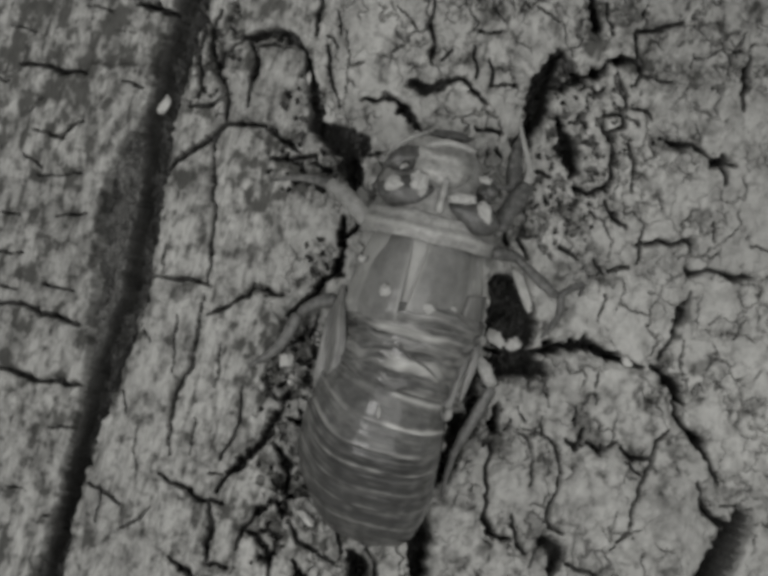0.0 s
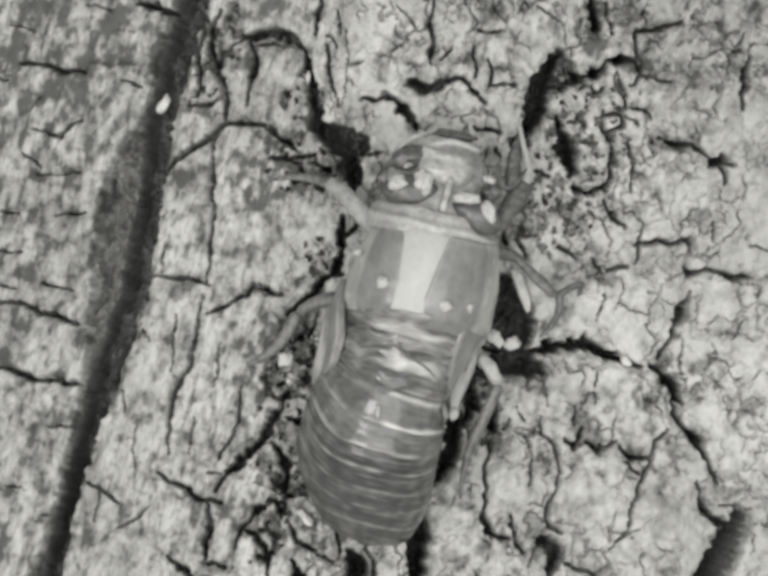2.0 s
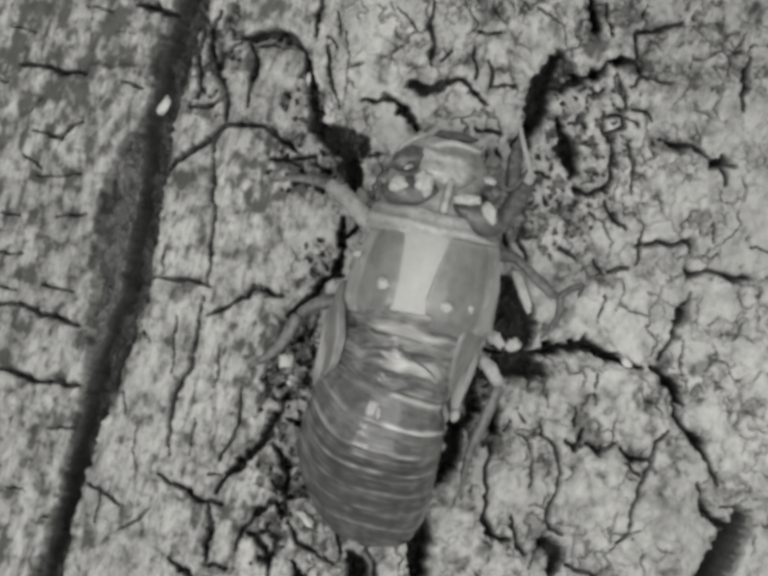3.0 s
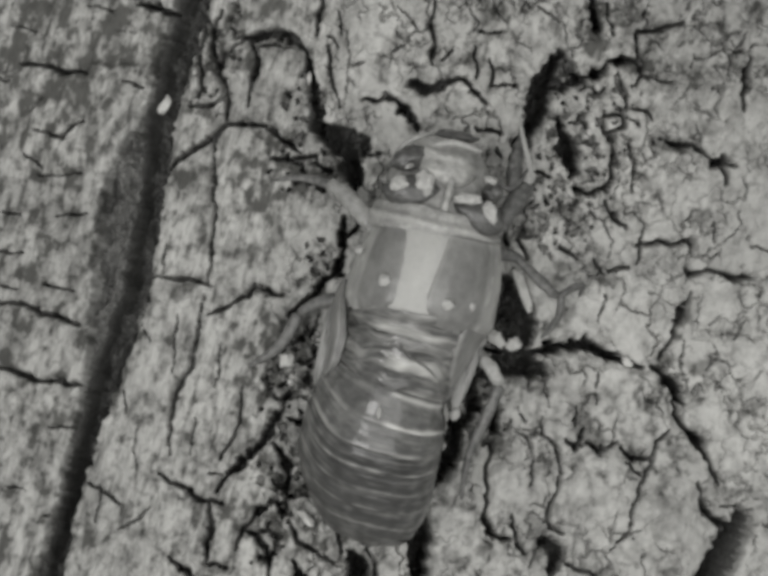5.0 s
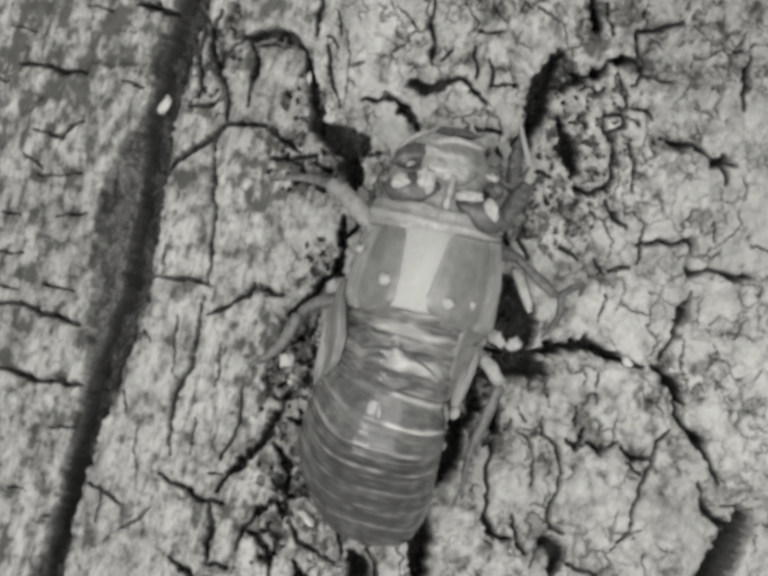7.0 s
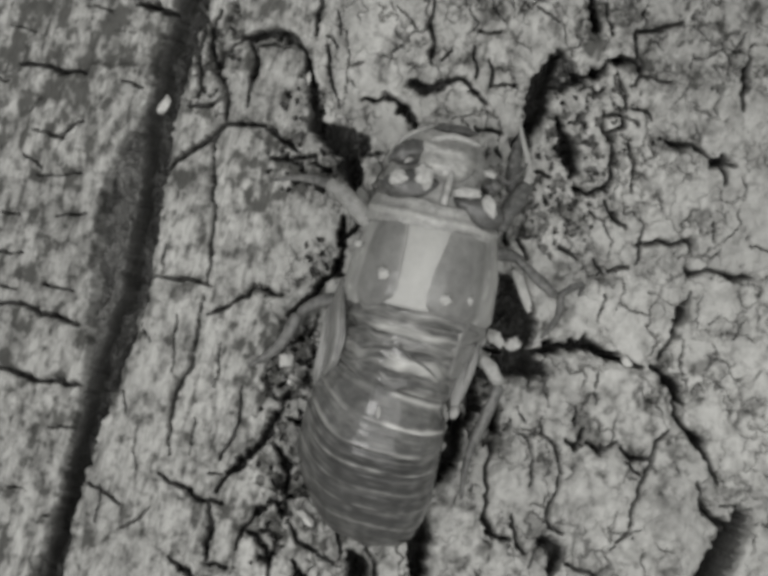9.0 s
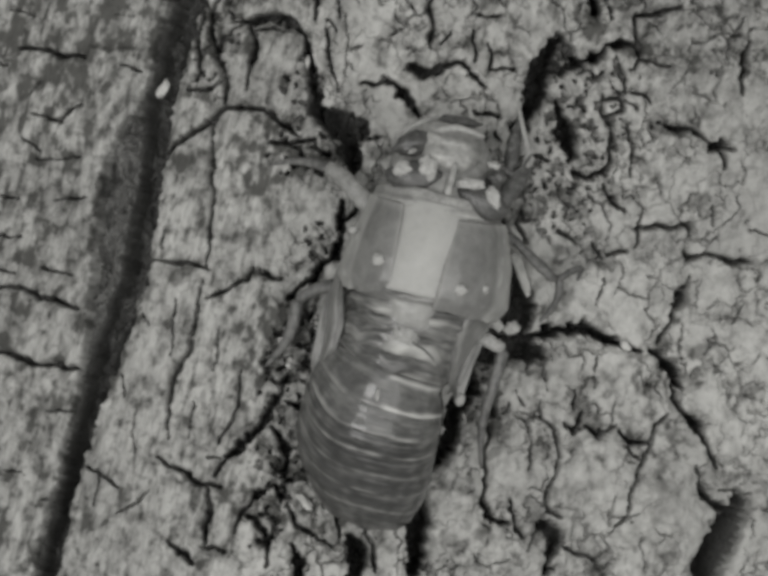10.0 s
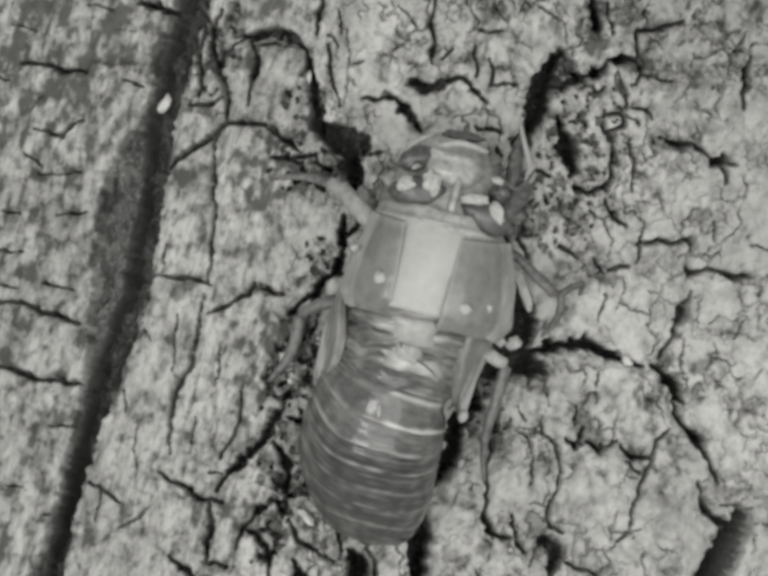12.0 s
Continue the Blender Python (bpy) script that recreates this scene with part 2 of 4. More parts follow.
fissure(60, (1303, 500, 5), (1360, 500, 5), (1418, 492, 6), (1416, 515, 4))
fissure(60, (1222, 528, 6), (1232, 557, 5))
fissure(60, (1248, 553, 6), (1288, 545, 7))
fissure(60, (1400, 545, 3), (1420, 560, 6), (1440, 556, 4), (1470, 554, 5), (1502, 570, 6), (1548, 568, 5))
fissure(55, (1352, 284, 3), (1390, 298, 5), (1422, 293, 4), (1445, 316, 5), (1462, 332, 6))
fissure(110, (1462, 338, 11), (1500, 336, 9))
fissure(90, (1478, 335, 11), (1482, 374, 7))
fissure(80, (1538, 120, 9), (1526, 165, 9), (1520, 225, 4))
fissure(35, (1462, 450, 4), (1458, 495, 4))
fissure(70, (1060, 492, 7), (1078, 524, 8))
fissure(60, (1148, 505, 6), (1182, 532, 7))
fissure(80, (1042, 450, 5), (1034, 500, 7))
fissure(150, (1030, 590, 28), (1046, 636, 44), (1052, 674, 46))
fissure(120, (968, 776, 10), (974, 818, 14), (958, 864, 11))
fissure(130, (1000, 752, 20), (1058, 744, 24), (1106, 752, 15))
fissure(130, (995, 712, 8), (1060, 726, 9), (1130, 708, 9), (1195, 703, 12), (1240, 720, 9), (1290, 742, 6), (1318, 752, 4))
fissure(120, (1335, 748, 6), (1370, 774, 11), (1388, 804, 10), (1406, 828, 4))
fissure(110, (1384, 818, 5), (1387, 855, 6), (1405, 880, 5), (1438, 908, 9), (1458, 955, 5), (1476, 992, 3))
fissure(80, (1440, 1025, 5), (1460, 1055, 7), (1485, 1072, 12))
fissure(180, (1515, 1062, 14), (1492, 1115, 25), (1450, 1200, 30))
fissure(50, (1475, 1036, 3), (1535, 1038, 5))
fissure(55, (1350, 735, 4), (1378, 695, 6), (1398, 642, 8), (1418, 598, 5))
fissure(35, (1500, 695, 3), (1530, 650, 4))
fissure(70, (1010, 905, 3), (995, 960, 4), (998, 1000, 4), (990, 1050, 6), (1008, 1090, 8), (1042, 1100, 9))
fissure(60, (1053, 1055, 4), (1056, 1110, 5), (1078, 1132, 8))
fissure(95, (1112, 1108, 11), (1142, 1130, 12), (1130, 1190, 10))
fissure(55, (1158, 1152, 6), (1218, 1174, 5))
fissure(40, (1060, 830, 2), (1076, 862, 3))
fissure(45, (1170, 825, 4), (1177, 872, 4))
fissure(90, (1022, 825, 8), (1008, 865, 10))
fissure(170, (866, 1045, 8), (856, 1082, 19), (858, 1120, 18), (852, 1200, 11))
fissure(110, (690, 1092, 7), (698, 1128, 8))
fissure(150, (716, 1126, 10), (732, 1158, 18), (730, 1210, 16))
fissure(110, (598, 1140, 7), (618, 1180, 13), (618, 1220, 12))
fissure(50, (752, 1112, 4), (768, 1150, 6), (772, 1200, 5))
fissure(50, (655, 1128, 4), (682, 1150, 4))
fissure(60, (592, 1070, 5), (610, 1105, 7), (650, 1125, 4))
fissure(110, (702, 440, 9), (705, 500, 9), (690, 555, 9), (640, 605, 8), (590, 640, 7))
fissure(140, (945, 850, 13), (930, 900, 15), (912, 950, 12), (888, 995, 9))
fissure(120, (590, 852, 9), (632, 864, 13))
fissure(90, (600, 700, 9), (625, 690, 8))
fissure(90, (575, 790, 8), (590, 780, 8))
fissure(60, (655, 640, 7), (640, 690, 9))
fissure(60, (560, 1010, 5), (580, 1060, 6))
fissure(65, (412, -20, 5), (418, 60, 8), (402, 130, 7), (412, 175, 5))
fissure(50, (452, 20, 4), (436, 70, 6), (442, 120, 5))
fissure(60, (455, 108, 6), (448, 150, 6), (468, 205, 5), (462, 250, 4))
fissure(50, (526, 95, 4), (522, 150, 6), (508, 215, 4))
fissure(80, (250, 300, 9), (300, 312, 10), (335, 318, 9))
fissure(40, (1220, 760, 3), (1215, 820, 3))
fissure(25, (1118, 790, 2), (1122, 830, 2))
fissure(40, (1540, 500, 4), (1568, 515, 7))
fissure(35, (1240, 600, 3), (1225, 660, 3))
fissure(170, (712, 318, 12), (728, 350, 16), (722, 392, 12))
fissure(130, (780, 430, 8), (735, 455, 9), (712, 480, 8))
fissure(45, (1018, 305, 8), (1026, 325, 8))
fissure(90, (560, 905, 6), (590, 950, 9), (585, 1005, 7))
fissure(62, (275, 300, 22), (258, 345, 34), (248, 420, 44), (236, 510, 46), (226, 590, 36), (212, 680, 24), (196, 760, 14))
fissure(42, (1112, 850, 2), (1107, 888, 2), (1138, 910, 3), (1147, 950, 4), (1142, 1005, 3), (1120, 1045, 5), (1126, 1075, 6), (1156, 1092, 5))
fissure(28, (1050, 878, 2), (1084, 898, 3), (1092, 932, 3), (1086, 990, 2))
fissure(75, (1156, 898, 5), (1176, 908, 10), (1190, 890, 7), (1194, 876, 4))
fissure(50, (1196, 902, 4), (1222, 924, 8), (1246, 916, 5), (1262, 896, 3))
fissure(70, (1270, 912, 4), (1288, 934, 6), (1328, 936, 6))
fissure(50, (1276, 946, 5), (1306, 966, 9))
fissure(45, (1368, 878, 3), (1342, 905, 4), (1330, 950, 3), (1302, 1000, 3), (1290, 1050, 2), (1283, 1098, 3), (1246, 1122, 2))
fissure(45, (1426, 985, 5), (1438, 1035, 8), (1458, 1062, 8))
fissure(100, (1248, 128, 8), (1280, 124, 10), (1308, 126, 8))
fissure(50, (1270, 150, 4), (1280, 190, 4), (1275, 230, 4))
fissure(40, (1296, 298, 4), (1304, 335, 9), (1300, 372, 4))
fissure(45, (668, 90, 4), (676, 150, 5), (692, 225, 4))
# Patches of loose, crumbled or dirty bark: u, v, radius across, radius along, strength.
CRUMBLED = (
    (1130, 430, 110, 90, 0.42), (1190, 260, 110, 110, 0.6), (600, 760, 50, 140, 0.6), (590, 960, 55, 100, 0.5),
    (640, 360, 75, 50, 0.8), (560, 1050, 40, 110, 0.7), (425, 120, 60, 120, 0.5), (620, 230, 40, 90, 0.5), (715, 370, 30, 50, 0.6), (1000, 850, 40, 60, 0.6), (650, 540, 30, 60, 0.6),
)
# Patches toned darker: smudges of the bark, plus shade and lamp falloff painted in.
DARKENED = ((490, 340, 130, 120, 0.22), (1328, 825, 50, 45, 0.4), (1525, 825, 28, 60, 0.45), (1250, 960, 320, 240, 0.16), (1215, 95, 34, 50, 0.55), (30, 260, 130, 280, 0.15), (560, 390, 90, 70, 0.35), (545, 60, 90, 90, 0.3), (540, 770, 80, 110, 0.4), (615, 325, 85, 70, 0.5), (590, 700, 75, 120, 0.5), (570, 1090, 100, 100, 0.4), (690, 1130, 130, 60, 0.4), (650, 560, 30, 50, 0.4), (480, 1000, 130, 190, 0.28), (1400, 110, 230, 170, 0.2), (130, 60, 260, 220, 0.14))
# Plates of bark: the middle of each.
PLATES = (
    (100, 60), (120, 205), (90, 320), (120, 400), (80, 550), (70, 690), (80, 830), (60, 930), (50, 1100),
    (560, 170), (480, 150), (400, 130), (390, 250), (380, 450), (500, 400), (590, 520), (350, 650), (480, 700), (280, 900),
    (420, 850), (240, 1130), (380, 1080), (470, 1060), (570, 30), (760, 100), (790, 260), (690, 150), (930, 60), (950, 220),
    (1080, 80), (1050, 200), (1200, 300), (1130, 440), (1400, 110), (1400, 230), (1380, 400), (1500, 450), (1240, 500), (1250, 640),
    (1480, 640), (1100, 850), (1290, 830), (1060, 1000), (1200, 1000), (1380, 1000), (1250, 1130), (1530, 200), (1480, 850), (650, 1050)
)


def spread(lo, hi, fine, far, n):
    """Even steps from lo to hi, then n widening steps out to far on either side."""
    mid = np.arange(lo, hi + fine, fine)
    out = np.geomspace(1, 1 + far, n + 1)[1:] - 1
    return np.concatenate([lo - out[::-1], mid, mid[-1] + out])


def soften(a, n):
    for _ in range(n):
        a = (a + np.roll(a, 1, 0) + np.roll(a, -1, 0) + np.roll(a, 1, 1) + np.roll(a, -1, 1)) / 5
    return a


def plate_map(cut, u, v, wu, wv):
    """Which plate each place belongs to: the nearest middle, without crossing fissures where there is a way round."""
    cell = 8
    nu, nv = 1760 // cell + 2, 1370 // cell + 2
    cost = np.ones((nv, nu))
    ok = (u > -95) & (u < 1660) & (v > -95) & (v < 1270)
    i, j = ((v[ok] + 100) / cell).astype(int), ((u[ok] + 100) / cell).astype(int)
    np.maximum.at(cost, (i, j), 1 + 30 * step(8, 40, cut[ok]))
    best, owner = np.full((nv, nu), 1e9), np.zeros((nv, nu), int)
    heap = []
    for k, (a, b) in enumerate(PLATES):
        y, x = int((b + 100) / cell), int((a + 100) / cell)
        best[y, x], owner[y, x] = 0, k + 1
        heap.append((0.0, y, x))
    heap.sort()
    while heap:
        ring_ = heap
        heap = []
        ahead = {}
        for d, y, x in ring_:
            if d > best[y, x]:
                continue
            for dy, dx in ((1, 0), (-1, 0), (0, 1), (0, -1)):
                y2, x2 = y + dy, x + dx
                if 0 <= y2 < nv and 0 <= x2 < nu and d + cost[y2, x2] < best[y2, x2]:
                    best[y2, x2], owner[y2, x2] = d + cost[y2, x2], owner[y, x]
                    ahead[y2, x2] = best[y2, x2]
        heap = sorted((d, y, x) for (y, x), d in ahead.items())
    i = np.clip(((wv + 100) / cell).astype(int), 0, nv - 1)
    j = np.clip(((wu + 100) / cell).astype(int), 0, nu - 1)
    return np.where(ok, owner[i, j], 0)


def relief(u, v, p, q):
    """Height and darkening of the bark over the plan."""
    _, chip = cells(u, v, 19, 101)
    _, chop = cells(u + 40, v * 0.8, 31, 103)
    wu = u + 5 * fbm(u, v, 44, 3, 3) + 0.9 * fbm(u, v, 11, 5, 2) + 4 * (chip - 0.5) + 5 * (chop - 0.5)
    wv = v + 5 * fbm(u, v, 44, 11, 3) + 0.9 * fbm(u, v, 11, 15, 2) + 4 * (hash2(np.floor(chip * 9999), chip * 0, 5) - 0.5) + 4 * (hash2(np.floor(chop * 9999), chop * 0, 9) - 0.5)
    inside = (u > -120) & (u < 1690) & (v > -120) & (v < 1300)
    left = step(640, 520, u - 0.18 * (588 - v))
    rough = np.clip(0.85 + 0.45 * fbm(u, v, 45, 61, 2) + 0.35 * fbm(u, v, 15, 66, 2), 0.25, 1.7)
    # broad swells, then grain along the stem on the left, blocks on the right
    h = 16 * fbm(u, v, 260, 21, 3)
    h += left * (5.5 * fbm(p, q * 0.2, 22, 31, 3, 0.45) + 1.2 * fbm(p, q * 0.4, 8, 35, 2))
    h += (1 - left) * (12 * fbm(u, v, 75, 41, 3, 0.42) + 1.2 * fbm(u, v, 15, 45, 2))
    lump = np.zeros(u.shape)
    dirt_shade = 0.55 * step(-0.1, 1.3, fbm(u, v, 60, 71, 4, 0.55)) + 0.32 * step(0.1, 1.2, fbm(u, v, 20, 81, 3, 0.55))
    clean = 0.3 + 0.85 * step(-0.45, 0.45, fbm(u, v, 210, 121, 2))
    dirt_shade *= left + (1 - left) * clean
    dirt_shade += left * 0.38 * step(-0.2, 1.2, fbm(p, q * 0.3, 18, 91, 3, 0.55))
    # a darker tone beyond the great fissure and up the left side
    dirt_shade += (0.10 + 0.34 * step(-330, -640, p)) * (0.55 + 0.9 * fbm(p, q * 0.45, 38, 111, 4, 0.6)).clip(0, 1.5) * step(-60, -330, p) * (0.75 + 0.25 * step(-300, 300, q))
    for cu, cv, ru, rv, k in CRUMBLED:
        r = np.hypot((p - to_pq(cu, cv)[0]) / ru, (q - to_pq(cu, cv)[1]) / rv) + 0.35 * fbm(u, v, 40, 51, 3)
        lump = np.maximum(lump, k * step(1.05, 0.7, r))
    for cu, cv, ru, rv, k in DARKENED:
        r = np.hypot((p - to_pq(cu, cv)[0]) / ru, (q - to_pq(cu, cv)[1]) / rv) + 0.4 * fbm(u, v, 40, 53, 3)
        dirt_shade += k * step(1.15, 0.6, r) * (0.7 + 0.7 * fbm(p, q * 0.5, 22, 54, 3)).clip(0, 1.5)
    d, tone = cells(wu + 6 * fbm(u, v, 25, 55, 2), wv, 27, 57)
    pit = step(0.32, 0.52, fbm(u, v, 24, 59, 3))
    h += lump * (-10 + 18 * step(0, 8, d) * (0.3 + tone) - 55 * pit)
    # pits and the gaps between lumps carry shade in their colour too
    dirt_shade += lump * (0.22 * step(3.5, 0.8, d) + 0.15 * step(0.6, 0.95, tone) + 0.3 * pit)
    # fine checks over the blocks
    d, tone = cells(wu * 1.25 + 14 * fbm(u, v, 50, 65, 3), wv * 0.85 + 12 * fbm(u, v, 50, 67, 3), 92, 63)
    open_ = step(0.0, 0.55, fbm(u, v, 130, 69, 3)) * (1 - left)
    h += (1 - left) * 10 * (tone - 0.5) - 18 * open_ * step(3.0, 0.5, d)
    # small scales of bark, tilted and shelled off at their edges; towards the top, dark specks and a darker tone
    d, tone = cells(u + 9 * fbm(u, v, 30, 131, 3), v * 0.85 + 9 * fbm(u, v, 30, 133, 3), 40, 135)
    d2, tone2 = cells(u + 5 * fbm(u, v, 16, 137, 2), v + 5 * fbm(u, v, 16, 139, 2), 19, 141)
    shelled = step(-0.25, 0.45, fbm(u, v, 110, 143, 3)) * (1 - 0.75 * left)
    h += shelled * (11 * (tone - 0.5) + 5 * (tone2 - 0.5) - 9 * step(2.6, 0.4, d))
    # gaps round the scales are also coloured dark, deepening their shade
    dirt_shade += shelled * (0.28 * step(3.0, 0.6, d) * step(0.35, 0.7, tone2) + 0.22 * step(0.72, 0.95, tone) + 0.12 * step(0.6, 1.0, tone2))
    upper = step(330, 60, v - 0.12 * (u - 1568)) * step(780, 1000, u) + 0.6 * step(1420, 1540, u) * step(620, 300, v) + 0.5 * step(260, 60, v) * step(800, 600, u)
    dirt_shade += np.clip(upper, 0, 1) * (0.10 + 0.5 * step(0.05, 0.75, fbm(p, q * 0.7, 15, 145, 3, 0.6)) * step(-0.5, 0.3, fbm(u, v, 90, 147, 2)))
    cut = np.zeros(u.shape)
    for depth, way in FISSURES:
        last = len(way) - 1
        for k0, ((u0, v0, w0), (u1, v1, w1)) in enumerate(zip(way, way[1:])):
            m = max(w0, w1) + 24
            box = (u > min(u0, u1) - m) & (u < max(u0, u1) + m) & (v > min(v0, v1) - m) & (v < max(v0, v1) + m) & inside
            if not box.any():
                continue
            # narrow cracks run out to a point
            w0 = 0.3 * w0 if k0 == 0 and w0 < 10 else w0
            w1 = 0.3 * w1 if k0 + 1 == last and w1 < 10 else w1
            keep = 0.45 if max(w0, w1) > 15 else 0.7
            x, y = u[box] + keep * (wu - u)[box], v[box] + keep * (wv - v)[box]
            k = np.clip(((x - u0) * (u1 - u0) + (y - v0) * (v1 - v0)) / ((u1 - u0) ** 2 + (v1 - v0) ** 2 + 1e-9), 0, 1)
            w = w0 + (w1 - w0) * k
            w = np.maximum(w + (rough[box] - 0.9) * np.minimum(w, 9), 0.4)
            d = np.hypot(x - u0 - k * (u1 - u0), y - v0 - k * (v1 - v0))
            deep = depth * (1.25 if depth > 70 else 1.2 if max(u0, u1) < 600 else 1.35)
            c = deep * step(w + np.where(w > 15, 5.0, 1.2), np.where(w < 9, 0.0, w * (0.7 if u0 < 600 else 0.88)), d) + 0.10 * depth * step(w + 20, w, d)
            cut[box] = np.maximum(cut[box], c)
    cut = np.where(cut > 5, soften(cut, 1), cut)
    label = plate_map(cut, u, v, wu, wv)
    lift = soften(np.where(label > 0, 26 * (hash2(label, label * 0, 77) - 0.55), 0.0), 4)
    floor = 22 * fbm(p, q * 0.6, 34, 95, 5, 0.6)
    h = h + lift * inside - cut + np.where(cut > 60, floor, 0)
    h = np.where(inside, h, 14 * fbm(p, q * 0.4, 300, 25, 5))
    return h, np.clip(dirt_shade, 0, 0.9), cut, label


def build_trunk():
    pc = spread(-915, 915, 2.2, math.pi * TRUNK_R - 930, 60)
    qc = spread(-770, 770, 2.2, 6500, 40)
    p, q = np.meshgrid(pc, qc)
    u = CU + p * math.cos(LEAN) + q * math.sin(LEAN)
    v = CV + p * math.sin(LEAN) - q * math.cos(LEAN)
    h, dirt_shade, cut, label = relief(u, v, p, q)
    theta = np.arcsin(np.clip(p / TRUNK_R, -0.3, 0.3))
    over = np.abs(p) - 0.3 * TRUNK_R
    turn = (math.pi - math.asin(0.3)) / (np.abs(p).max() - 0.3 * TRUNK_R)
    theta = theta + np.sign(p) * np.clip(over, 0, None) * turn
    theta = np.clip(theta, -math.pi, math.pi)
    r = TRUNK_R + h
    x, y = r * np.sin(theta), -(r * np.cos(theta) - TRUNK_R)
    f = (DIST + np.clip(y, -200, 200)) / DIST
    co = np.stack([x * f * K, y * K, q * f * K], -1)
    rows, cols = p.shape
    idx = np.arange(rows * cols).reshape(rows, cols)
    quads = np.stack([idx[:-1, :-1], idx[:-1, 1:], idx[1:, 1:], idx[1:, :-1]], -1).reshape(-1, 4)
    # smooth normals of the whole sheet, so that plates meet without a seam
    e1 = np.gradient(co, axis=1)
    e2 = np.gradient(co, axis=0)
    nrm = np.cross(e1, e2)
    nrm /= np.linalg.norm(nrm, axis=-1, keepdims=True) + 1e-20
    co, nrm, dirt_shade = co.reshape(-1, 3), nrm.reshape(-1, 3), dirt_shade.reshape(-1)
    fu, fv = u[:-1, :-1].reshape(-1), v[:-1, :-1].reshape(-1)
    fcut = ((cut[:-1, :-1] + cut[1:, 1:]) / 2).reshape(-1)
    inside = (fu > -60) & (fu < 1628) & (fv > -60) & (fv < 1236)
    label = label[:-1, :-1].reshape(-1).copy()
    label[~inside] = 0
    # floors of deep fissures take a darker colour that adds to their shade
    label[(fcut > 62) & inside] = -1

    def sheet(name, pick, mat, parent=None):
        f = quads[pick]
        used, inv = np.unique(f, return_inverse=True)
        me = bpy.data.meshes.new(name)
        me.vertices.add(len(used))
        me.vertices.foreach_set("co", co[used].astype(np.float32).ravel())
        me.loops.add(f.size)
        me.loops.foreach_set("vertex_index", inv.ravel().astype(np.int32))
        me.polygons.add(len(f))
        me.polygons.foreach_set("loop_start", np.arange(0, f.size, 4, dtype=np.int32))
        me.update(calc_edges=True)
        a = me.attributes.new("dirt_shade", "FLOAT", "POINT")
        a.data.foreach_set("value", dirt_shade[used].astype(np.float32))
        me.polygons.foreach_set("use_smooth", np.ones(len(f), dtype=bool))
        me.normals_split_custom_set_from_vertices(nrm[used].tolist())
        me.materials.append(mat)
        ob = new(name, me)
        ob.parent = parent
        return ob

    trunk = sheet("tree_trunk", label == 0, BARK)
    tagged(trunk, "upright tree trunk with pale grey, deeply fissured bark", "tree trunk", kind="structure")
    sheet("fissure_floor", label == -1, FISSURE, trunk)["label"] = "soil in the deep bark fissures, with shade in its colour"
    for k in range(1, len(PLATES) + 1):
        if (label == k).sum() > 50:
            sheet("bark_plate", label == k, BARK, trunk)
    return trunk


trunk = build_trunk()


def build_core():
    # the wood inside the bark closes the stem above and below
    bm = bmesh.new()
    bmesh.ops.create_cone(bm, cap_ends=True, segments=96, radius1=TRUNK_R * 0.86 * K, radius2=TRUNK_R * 0.86 * K, depth=2 * 7230 * K)
    bmesh.ops.bevel(bm, geom=[e for e in bm.edges if abs(e.verts[0].co.z - e.verts[1].co.z) < 1e-9], offset=60 * K, segments=2, affect="EDGES")
    for vert in bm.verts:
        vert.co.y += TRUNK_R * K
    me = bpy.data.meshes.new("trunk_core")
    bm.to_mesh(me)
    bm.free()
    me.materials.append(WOOD)
    core = new("trunk_core", me)
    core.parent = trunk
    core["label"] = "pale wood inside the bark"


build_core()

# ---- loose flakes of bark caught in the cracks ----


def flake(u, v, h, size, turn, seed):
    bm = bmesh.new()
    bmesh.ops.create_icosphere(bm, subdivisions=3, radius=1)
    m = pose(0, 0, 0, 0, turn, 0).to_3x3()
    for vert in bm.verts:
        c = vert.co
        k = 1 + 0.45 * noise.noise(c * 1.3 + Vector((seed, 0, 0))) + 0.2 * noise.noise(c * 3 + Vector((0, seed, 0)))
        vert.co = m @ Vector((c.x * size[0] * k, c.y * size[2] * k, c.z * size[1] * k)) * K
    me = bpy.data.meshes.new("bark_flake")
    bm.to_mesh(me)
    bm.free()
    me.polygons.foreach_set("use_smooth", np.ones(len(me.polygons), dtype=bool))
    me.materials.append(FLAKE)
    ob = new("bark_flake", me)
    ob.location = at(u, v, h)
    return tagged(ob, "small pale flake of bark, two standing in for lit edges", "bark flake", group="loose bark flakes")


# the last two stand in for a lit bark edge and a leg highlight
for u, v, h, size, turn, seed in ((1012, 690, -30, (24, 14, 12), 30, 1), (1050, 702, -34, (16, 13, 12), -20, 5), (338, 214, -62, (10, 22, 14), 12, 9),
                                  (1152, 738, -40, (26, 9, 10), -4, 14), (1282, 738, -42, (14, 8, 9), 20, 21), (655, 690, -10, (16, 15, 12), 40, 25),
                                  (585, 735, -8, (15, 17, 12), 0, 31), (600, 775, -8, (13, 11, 10), 60, 37), (632, 160, -40, (7, 14, 8), 0, 41), (630, 1064, -2, (28, 9, 7), 38, 47), (1070, 596, -20, (50, 11, 10), 54, 53), (1058, 517, 6, (17, 9, 9), 25, 59)):
    flake(u, v, h, size, turn, seed)

